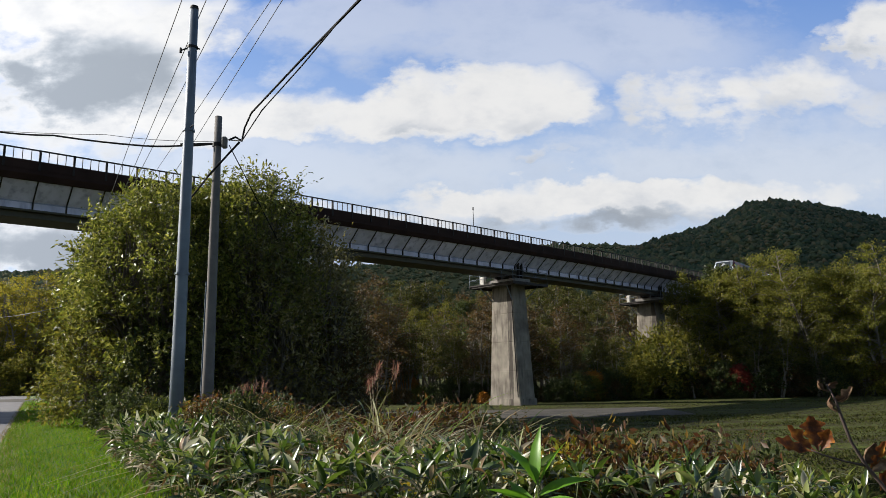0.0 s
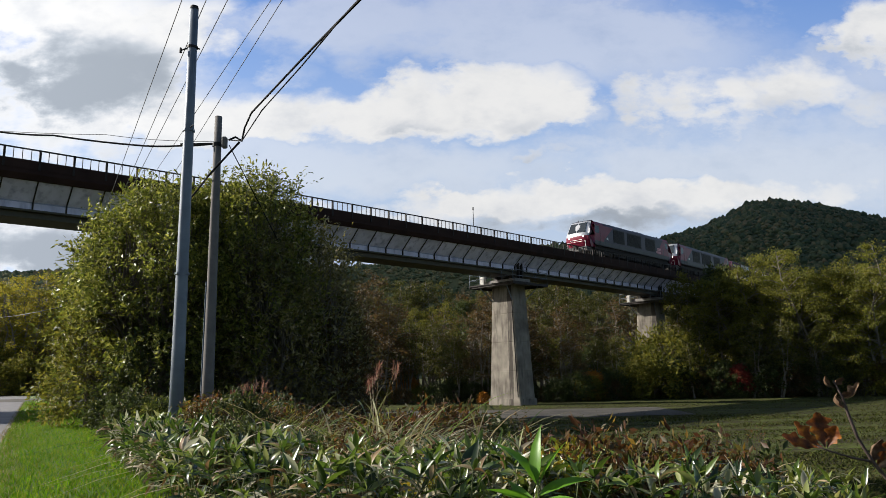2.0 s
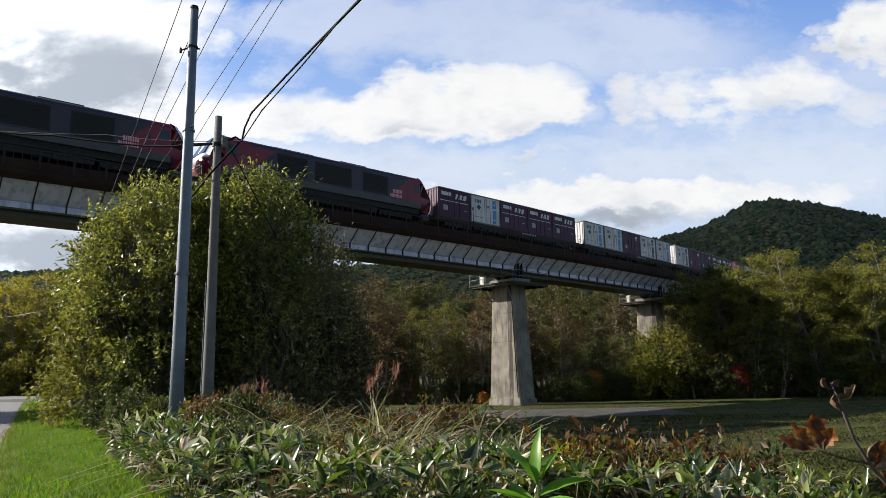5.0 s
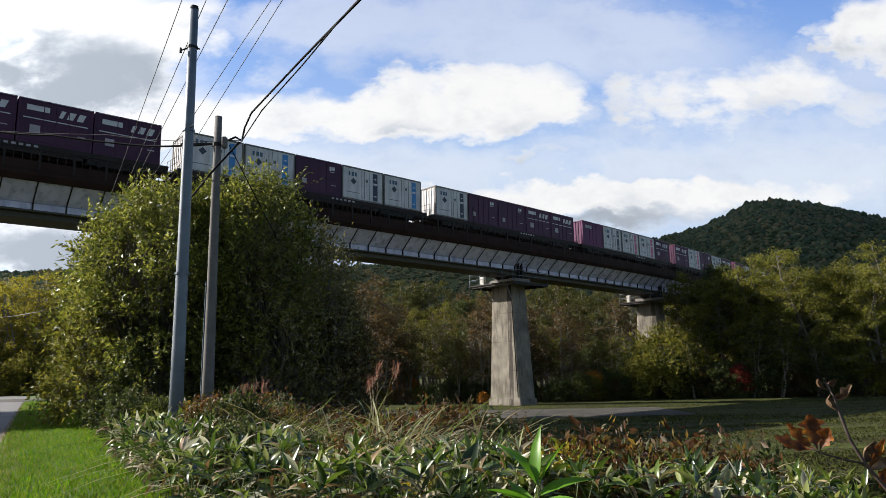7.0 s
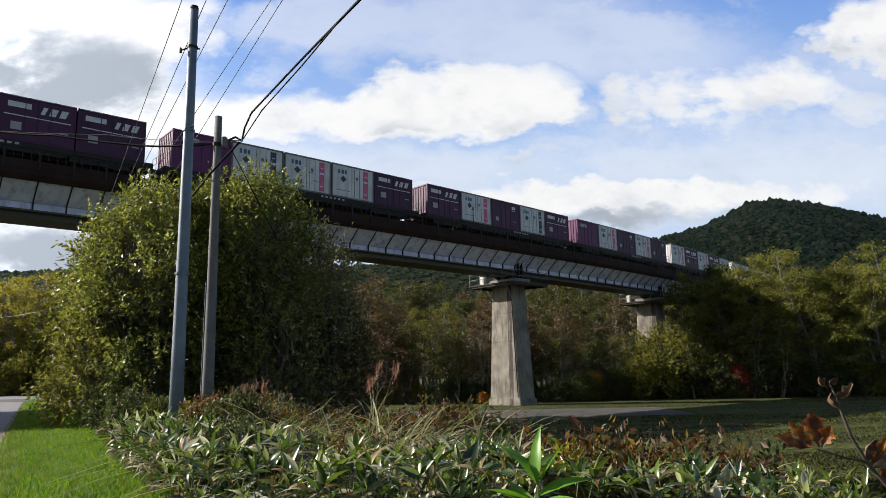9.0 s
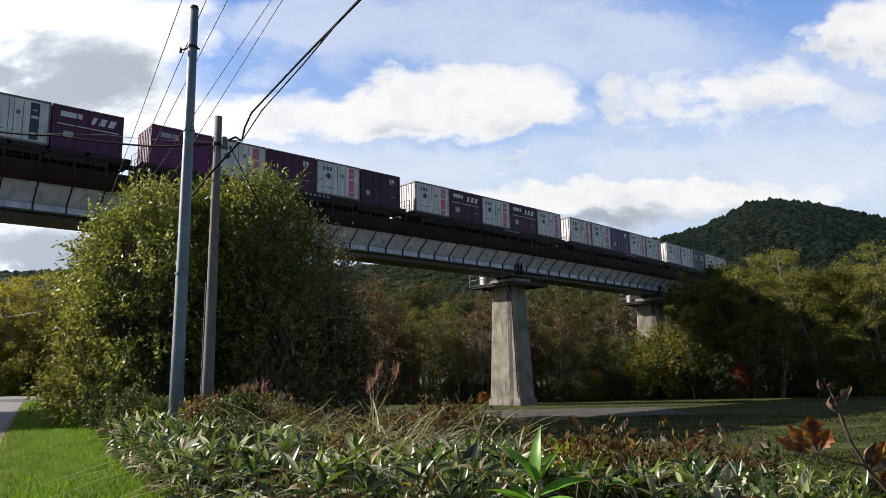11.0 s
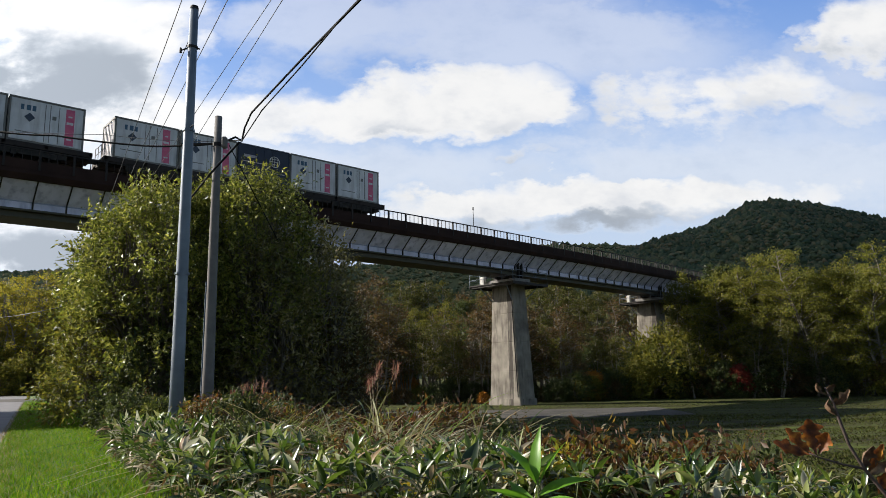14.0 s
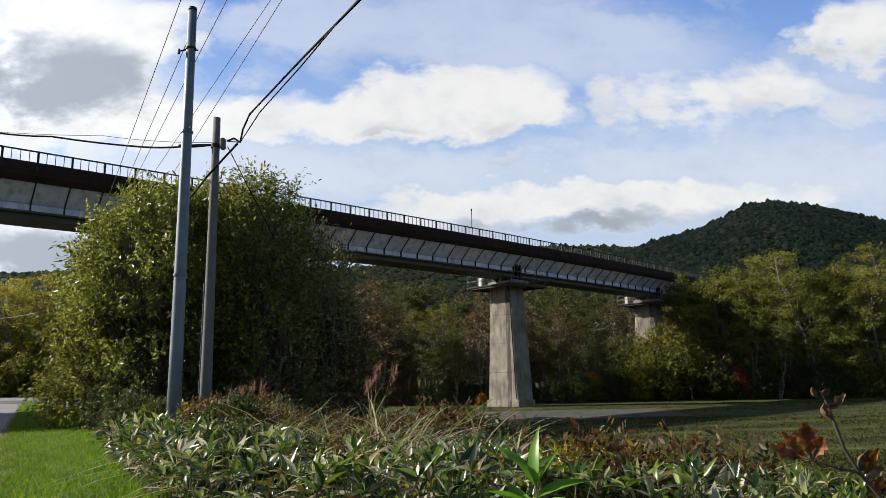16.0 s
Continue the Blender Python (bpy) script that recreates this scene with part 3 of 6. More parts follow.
def pier(s, top, base):
    e = group_thing("bridge_pier", "tall tapered concrete pier with steel inspection platform", "bridge pier", on_track(s, base), "viaduct piers")
    H = top - base

    def ring(z, wx, wy):
        c = 0.12
        return [(x, y, z) for x, y in ((-wx + c, -wy), (wx - c, -wy), (wx, -wy + c), (wx, wy - c), (wx - c, wy), (-wx + c, wy), (-wx, wy - c), (-wx, -wy + c))]
    levels = [(-0.6, 1.12, 1.95), (0.55, 1.1, 1.9), (0.56, 1.02, 1.76)]
    cuts = [2.9, 5.4, 7.9, H - 0.0]
    for z in cuts:
        t = z / H
        wx, wy = 1.02 - 0.12 * t, 1.76 - 0.52 * t
        if z < H:
            levels += [(z - 0.035, wx, wy), (z - 0.012, wx - 0.025, wy - 0.025), (z + 0.012, wx - 0.025, wy - 0.025), (z + 0.035, wx, wy)]
        else:
            levels.append((z, wx, wy))
    vs = [v for lv in levels for v in ring(*lv)]
    fs = [(i * 8 + j, i * 8 + (j + 1) % 8, (i + 1) * 8 + (j + 1) % 8, (i + 1) * 8 + j) for i in range(len(levels) - 1) for j in range(8)] + [tuple(range(len(vs) - 8, len(vs)))]
    obj("shaft", vs, fs, M["concrete"], e, "weathered beige concrete shaft with pour joints")
    part("cap", box_bm([(-1.05, 1.05, -1.7, 1.7, H - 0.02, H + 0.55)], 0.05), M["concrete_dark"], e, "dark stained concrete cap")
    for bx in (-.5, .5):
        for by in (-.85, .85):
            part("bearing", box_bm([(bx - .25, bx + .25, by - .25, by + .25, H + .55, H + .88)], 0.02), M["steel_dark"], e)
    pl = part("platform", box_bm([(-2.4, 2.4, -2.6, 2.6, H + .02, H + .10), (-2.3, -2.2, -2.6, 2.6, H - .14, H + .02), (2.2, 2.3, -2.6, 2.6, H - .14, H + .02), (-2.4, 2.4, -2.6, -2.5, H - .14, H + .02), (-2.4, 2.4, 2.5, 2.6, H - .14, H + .02)]), M["steel_dark"], e, "steel inspection platform")
    rods = []
    for x in (-2.35, 2.35):
        for y in (-2.55, -1.3, 0, 1.3, 2.55):
            rods.append(((x, y, H + .1), (x, y, H + 1.1), .025, .025))
        for z in (.6, 1.1):
            rods.append(((x, -2.55, H + z), (x, 2.55, H + z), .022, .022))
    for y in (-2.55, 2.55):
        for z in (.6, 1.1):
            rods.append(((-2.35, y, H + z), (2.35, y, H + z), .022, .022))
    for x in (-2.2, 2.2):
        for y in (-1.6, 1.6):
            rods.append(((x, y, H), (x * .42, y * .72, H - 1.3), .05, .05))
    part("platform_railing", cyl_bm(rods, 6), M["galv"], pl, "pale handrail")
    part("junction_box", box_bm([(.95, 1.35, -2.2, -1.75, H + .1, H + 1.0), (1.35, 1.38, -2.12, -1.83, H + .25, H + .9)], 0.02), M["box_white"], e, "pale grey equipment cabinet")
    part("joint_frame", box_bm([(-.28, -.16, 1.25, 1.5, H + .55, H + 2.3), (.16, .28, 1.25, 1.5, H + .55, H + 2.3), (-.28, .28, 1.25, 1.45, H + 1.3, H + 1.38), (-.28, .28, 1.25, 1.45, H + 1.9, H + 1.98)]), M["steel_dark"], e)
    part("drain_pipe", cyl_bm([((1.03, 1.50, 0.7), (.93, 1.02, H), .035, .035)], 8), M["steel_dark"], e)
    return e


M["concrete_dark"] = surface("stained_concrete", (0.10, 0.095, 0.09), (0.20, 0.19, 0.18), 2.0, 0.85)
M["box_white"] = surface("cabinet_paint", (0.36, 0.355, 0.33), (0.48, 0.47, 0.44), 4, 0.5)
for _s in JOINTS[7:17]:
    _p = track(_s, 0, 0)
    pier(_s - 0.75, 9.42, min(FIELD, ground_z(_p.x, _p.y)) + (0.0 if _s < 30 else 0.3))

# ---- locomotive ----
M["loco_red"] = surface("red_paint", (0.13, 0.008, 0.026), (0.185, 0.014, 0.036), 1.5, 0.4, bump=0.03)
M["loco_grey"] = surface("grey_paint", (0.022, 0.016, 0.030), (0.036, 0.027, 0.045), 1.5, 0.45, bump=0.03)
M["loco_low"] = surface("lower_grey_paint", (0.04, 0.04, 0.045), (0.065, 0.062, 0.064), 2.0, 0.55, bump=0.03)
M["grille"] = surface("dark_grille", (0.008, 0.008, 0.010), (0.016, 0.016, 0.018), 20, 0.6, stretch=(1, 1, 12), bump=0.5)
M["black"] = surface("black_undergear", (0.010, 0.009, 0.008), (0.030, 0.025, 0.022), 5, 0.8)
M["roof_grey"] = surface("roof_grey", (0.016, 0.015, 0.019), (0.028, 0.026, 0.032), 2, 0.6)
M["white_paint"] = surface("white_paint", (0.68, 0.68, 0.67), (0.82, 0.82, 0.80), 3, 0.4, bump=0.03)
M["glass_dark"] = surface("cab_glass", (0.02, 0.025, 0.03), (0.03, 0.035, 0.04), 3, 0.05, bump=0)
# pale silver that stands in for the sky's glare on the cab nose
M["silver"] = surface("silver_glare", (0.34, 0.35, 0.37), (0.5, 0.5, 0.52), 2, 0.3, 0.4, bump=0.02)
M["chrome"] = surface("bare_metal", (0.5, 0.5, 0.5), (0.7, 0.7, 0.7), 6, 0.25, 0.9, bump=0)


def lamp_material():
    m, n, l = nodes_of("lit_headlamp")
    p = n["Principled BSDF"]
    p.inputs["Base Color"].default_value = (0.9, 0.88, 0.8, 1)
    p.inputs["Emission Color"].default_value = (1.0, 0.85, 0.7, 1)
    p.inputs["Emission Strength"].default_value = 2.5
    return m


M["lamp"] = lamp_material()


def bogie(parent, x, wheel=0.43, axle=1.05, frame=True):
    b = part("bogie", box_bm([(x - 1.6, x + 1.6, sy * 1.0 - .09, sy * 1.0 + .09, .34, .80) for sy in (1, -1)] + [(x - .3, x + .3, -1.0, 1.0, .45, .75)] +
                             [(x + dx - .14, x + dx + .14, sy * 1.0 - .13, sy * 1.0 + .13, .28, .58) for dx in (-axle, axle) for sy in (1, -1)], 0.02), M["black"], parent)
    for dx in (-axle, axle):
        for sy in (1, -1):
            part("wheel", cyl_bm([((x + dx, sy * .56 - .065, wheel), (x + dx, sy * .56 + .065, wheel), wheel, wheel), ((x + dx, sy * .66, wheel), (x + dx, sy * .72, wheel), .16, .12)], 20), M["black"], b)
    return b


def loco_section(x, hw, sill, roof, pull=0.0):
    """Half-rounded body section at x: width, sill height and roof height."""
    pts = [(-hw, sill), (-hw, roof - 0.42), (-hw + .10, roof - .20), (-hw + .38, roof - .04), (0, roof), (hw - .38, roof - .04), (hw - .10, roof - .20), (hw, roof - 0.42), (hw, sill)]
    return [(x, y, z) for y, z in pts]


def locomotive(m, label):
    e = group_thing("locomotive", label, "locomotive", m, "locomotives")
    L = 9.25
    # body shell between the cabs, coloured in fields
    secs = [-8.1, -6.9, -5.0, 0, 5.0, 6.3, 8.1]
    rows = [loco_section(x, 1.40, 1.25, 3.95) for x in secs]
    k = 9
    vs = [v for r in rows for v in r]
    fs, mi = [], []
    for i in range(len(secs) - 1):
        for j in range(k - 1):
            fs.append((i * k + j, (i + 1) * k + j, (i + 1) * k + j + 1, i * k + j + 1))
            if 2 <= j <= 5:
                mi.append(2)
            else:
                mi.append(1 if i in (0, 5) else 0)
        fs.append((i * k + k - 1, (i + 1) * k + k - 1, (i + 1) * k, i * k))
        mi.append(0)
    obj("body", vs, fs, [M["loco_grey"], M["loco_red"], M["roof_grey"]], e, "dark grey body with red ends", mi)
    # slanted red wedges that break the grey at both ends, on both sides
    for sy in (1, -1):
        y = sy * 1.404
        v = [(6.5, y, 1.75), (4.4, y, 3.5), (6.5, y, 3.5)]
        w = [(-6.8, y, 1.75), (-6.8, y, 3.5), (-5.2, y, 1.75)]
        obj("colour_wedge", [(a, b + sy * d, c) for d in (0, .004) for a, b, c in v], [(0, 1, 2), (3, 4, 5), (0, 1, 4, 3), (1, 2, 5, 4), (2, 0, 3, 5)], M["loco_red"], e)
        obj("colour_wedge", [(a, b + sy * d, c) for d in (0, .004) for a, b, c in w], [(0, 1, 2), (3, 4, 5), (0, 1, 4, 3), (1, 2, 5, 4), (2, 0, 3, 5)], M["loco_red"], e)
        part("sill_stripe", box_bm([(-8.1, 8.1, min(y, y + sy * .01), max(y, y + sy * .01), 1.25, 1.72)]), M["loco_low"], e)
        for x0, x1 in ((2.1, 4.4), (-1.6, 1.5), (-4.9, -2.6)):
            g = part("grille", box_bm([(x0, x1, sy * 1.385 - .03, sy * 1.385 + .03, 1.88, 3.40)], .01), M["grille"], e, "black louvred grille")
            part("louvre", box_bm([(x0 + .06, x1 - .06, sy * 1.42 - .012, sy * 1.42 + .012, 2.02 + .11 * i, 2.06 + .11 * i) for i in range(12)]), M["black"], g)
        part("cab_window", box_bm([(7.25, 8.0, sy * 1.40 - .012, sy * 1.40 + .012, 2.55, 3.35)], .01), M["glass_dark"], e)
        part("cab_window", box_bm([(-8.0, -7.45, sy * 1.40 - .012, sy * 1.40 + .012, 2.6, 3.3)], .01), M["glass_dark"], e)
        part("cab_door", box_bm([(6.45, 7.05, sy * 1.40 - .012, sy * 1.40 + .012, 1.45, 3.45)], .01), M["loco_red"], e)
        for hx in (6.38, 7.12):
            part("handrail", cyl_bm([((hx, sy * 1.46, 1.4), (hx, sy * 1.46, 2.5), .014, .014)], 6), M["grime"], e)
    for z0, z1, n in ((2.18, 2.48, 7), (1.83, 2.10, 9)):
        for i in range(n):
            part("lettering_bar", box_bm([(-6.25 + .13 * i, -6.16 + .13 * i, 1.41, 1.414, z0, z1)]), M["mark_pink"], e, "pale pink lettering bar")
    part("number_bar", box_bm([(5.5, 5.62, 1.41, 1.414, 2.0, 2.25), (5.66, 5.78, 1.41, 1.414, 2.0, 2.25)]), M["white_paint"], e)
    for sx in (1, -1):
        v, f, mi = [], [], []
        # side outline of the nose, from the roof over the windscreen down to the skirt
        line = [(8.1, 3.93, 1.02), (8.45, 3.90, 1.00), (8.66, 3.78, 1.02), (8.92, 3.32, 1.10), (9.18, 2.82, 1.16), (9.38, 2.38, 1.20), (9.46, 2.10, 1.22), (9.42, 1.70, 1.22), (9.30, 1.25, 1.20), (9.10, .95, 1.16)]
        for x, z, w in line:
            for q, back in ((-1.0, .34), (-.86, .10), (-.45, .015), (0, 0), (.45, .015), (.86, .10), (1.0, .34)):
                v.append((sx * (x - back * (x > 8.2)), q * (w + .17), z))
        for a in range(len(line) - 1):
            for c in range(6):
                f.append((a * 7 + c, a * 7 + c + 1, a * 7 + c + 8, a * 7 + c + 7))
                # the silver rows paint the glare on the nose, the red starts below
                mi.append(2 if a < 2 else 1 if a < 6 else 0)
        for sd in (0, 6):
            idx = [k * 7 + sd for k in range(len(line))]
            y = -1.40 if sd == 0 else 1.40
            b0 = len(v)
            v += [(sx * 8.08, y, 3.50), (sx * 8.08, y, 2.3), (sx * 8.08, y, .95)]
            for k in range(len(line) - 1):
                f.append((idx[k], idx[k + 1], b0 if k < 3 else b0 + 1 if k < 6 else b0 + 2))
                mi.append(0)
            f += [(b0, b0 + 1, idx[3]), (b0 + 1, b0 + 2, idx[6])]
            mi += [0, 0]
        cab = obj("cab_nose", v, f, [M["loco_red"], M["silver"], M["roof_grey"]], e, "red cab nose with pale sky glare painted round the raked windscreen", mi, True)
        wn = Vector((1.53 * sx, 0, 0.87)).normalized() * 0.03
        for y0, y1 in ((-1.02, -.04), (.04, 1.02)):
            q = [(sx * 9.30, y0, 2.52), (sx * 9.30, y1, 2.52), (sx * 8.72, y1 * .93, 3.62), (sx * 8.72, y0 * .93, 3.62)]
            obj("windscreen", [Vector(a) + wn * d for d in (0, 1) for a in q], [(0, 1, 2, 3), (4, 5, 6, 7), (0, 1, 5, 4), (1, 2, 6, 5), (2, 3, 7, 6), (3, 0, 4, 7)], M["glass_dark"], cab)
        for wy in (.5, -.5):
            part("wiper", cyl_bm([((sx * 9.33, wy, 2.5), (sx * 8.98, wy / 2, 3.1), .015, .015)], 5), M["black"], cab)
        for y in (-.85, .85):
            part("headlight", cyl_bm([((sx * 9.30, y, 2.02), (sx * 9.48, y, 2.02), .10, .085)], 14), M["lamp"] if sx > 0 else M["glass_dark"], cab)
        part("front_stripe", box_bm([(min(sx * 9.38, sx * 9.44), max(sx * 9.38, sx * 9.44), -.7, .7, 1.68, 1.72)]), M["white_paint"], cab)
        part("skirt", box_bm([(min(sx * 8.3, sx * 9.25), max(sx * 8.3, sx * 9.25), -1.15, 1.15, .45, 1.0)], .08), M["loco_low"], e)
        part("coupler", box_bm([(min(sx * 9.2, sx * 9.8), max(sx * 9.2, sx * 9.8), -.12, .12, .75, 1.0), (min(sx * 9.6, sx * 9.8), max(sx * 9.6, sx * 9.8), -.2, .2, .7, 1.05)], .03), M["black"], e)
        part("front_rail", cyl_bm([((sx * 9.45, -1.1, .95), (sx * 9.45, -1.1, 1.55), .018, .018), ((sx * 9.45, 1.1, .95), (sx * 9.45, 1.1, 1.55), .018, .018), ((sx * 9.45, -1.1, 1.5), (sx * 9.45, 1.1, 1.5), .018, .018)], 6), M["white_paint"], e)
        part("antenna", cyl_bm([((sx * 8.2, .3, 3.9), (sx * 8.2, .3, 4.15), .02, .02)], 6), M["black"], e)
        part("horn", cyl_bm([((sx * 8.3, -.3, 3.88), (sx * 8.3, -.3, 4.08), .05, .03)], 6), M["black"], e)
    for sy in (1, -1):
        part("side_skirt", box_bm([(-8.1, 8.1, sy * 1.25 - .05, sy * 1.25 + .05, .78, 1.26), (-4.0, -1.9, sy * 1.2 - .06, sy * 1.2 + .06, .32, .8), (1.9, 4.0, sy * 1.2 - .06, sy * 1.2 + .06, .32, .8)], .02), M["black"], e)
    part("roof_pod", box_bm([(-3.4, -1.0, -.8, .8, 3.9, 4.08), (1.2, 4.4, -.8, .8, 3.9, 4.05)], .06), M["roof_grey"], e)
    part("underframe", box_bm([(-8.2, 8.2, -1.3, 1.3, .95, 1.25), (-1.9, 1.9, -1.25, 1.25, .35, .95), (-8.1, 8.1, -1.2, -1.0, .5, 1.0), (-8.1, 8.1, -.4, .4, .4, 1.0)], .04), M["black"], e)
    for x in (-5.9, 0, 5.9):
        bogie(e, x)
    return e


M["mark_pink"] = surface("pink_lettering", (0.55, 0.25, 0.28), (0.65, 0.32, 0.34), 5, 0.5, bump=0)

# ---- wagons and containers ----
M["wagon"] = surface("wagon_grime", (0.014, 0.010, 0.009), (0.034, 0.024, 0.020), 2.5, 0.8)
M["purple"] = surface("purple_paint", (0.036, 0.008, 0.030), (0.064, 0.014, 0.050), 1.2, 0.6, bump=0.04, vary=0.2)
M["purple_red"] = surface("reddish_purple_paint", (0.075, 0.014, 0.060), (0.115, 0.022, 0.090), 1.2, 0.6, bump=0.04)
M["indigo"] = surface("indigo_paint", (0.050, 0.016, 0.075), (0.075, 0.026, 0.105), 1.2, 0.5, bump=0.04)
M["navy"] = surface("navy_paint", (0.010, 0.014, 0.032), (0.020, 0.026, 0.05), 1.2, 0.5, bump=0.04)
M["white_box"] = weathered("container_white", (0.46, 0.445, 0.455), (0.62, 0.60, 0.61), (0.26, 0.23, 0.22), 0.55)
M["grime"] = surface("grimy_steel", (0.09, 0.085, 0.08), (0.16, 0.15, 0.14), 3, 0.7)
M["pink"] = surface("pink_panel", (0.42, 0.06, 0.13), (0.55, 0.12, 0.20), 3, 0.5, bump=0)
M["blue"] = surface("blue_panel", (0.03, 0.14, 0.36), (0.06, 0.24, 0.50), 3, 0.5, bump=0)
M["ink"] = surface("dark_ink", (0.02, 0.03, 0.05), (0.04, 0.05, 0.08), 5, 0.5, bump=0)
M["chalk"] = surface("faded_white", (0.42, 0.40, 0.42), (0.62, 0.60, 0.60), 5, 0.6, bump=0)


def wagon(m):
    e = group_thing("container_wagon", "long dark brown flat container wagon", "freight wagon", m, "container wagons")
    part("frame", box_bm([(-9.9, 9.9, sy * 1.1 - .12, sy * 1.1 + .12, .72, 1.0) for sy in (1, -1)] + [(-9.9, 9.9, -.35, .35, .62, .98)] +
                         [(x - .09, x + .09, -1.22, 1.22, .80, .985) for x in (-9.8, -7.6, -5.6, -3.8, -1.9, 0, 1.9, 3.8, 5.6, 7.6, 9.8)] + [(-5.2, 5.2, sy * 1.12 - .05, sy * 1.12 + .05, .45, .72) for sy in (1, -1)]), M["wagon"], e)
    for x in (-7.05, 7.05):
        bogie(e, x, 0.41, 0.95)
    part("brake_reservoir", box_bm([(-2.6, -1.4, .3, 1.0, .35, .7)], .08), M["black"], e)
    part("brake_cylinder", box_bm([(.4, 2.2, .35, .85, .38, .68)], .08), M["black"], e)
    part("brake_valve", box_bm([(1.2, 2.4, -1.0, -.4, .35, .7)], .06), M["black"], e)
    for y in (-.9, -.3, .3, .9):
        part("end_post", cyl_bm([((9.82, y, .98), (9.82, y, 1.9), .02, .02)], 6), M["grime"], e)
    for z in (1.5, 1.9):
        part("end_rail", cyl_bm([((9.82, -.92, z), (9.82, .92, z), .02, .02)], 6), M["grime"], e)
    for sx in (1, -1):
        part("coupler", box_bm([(min(sx * 9.9, sx * 10.2), max(sx * 9.9, sx * 10.2), -.12, .12, .72, .95)], .03), M["black"], e)
    part("side_lettering", box_bm([(-3 + i * .35, -2.8 + i * .35, 1.221, 1.224, .80, .92) for i in range(6)]), M["chalk_dim"], e)
    return e


CL, CH, CW = 3.715, 2.5, 2.45


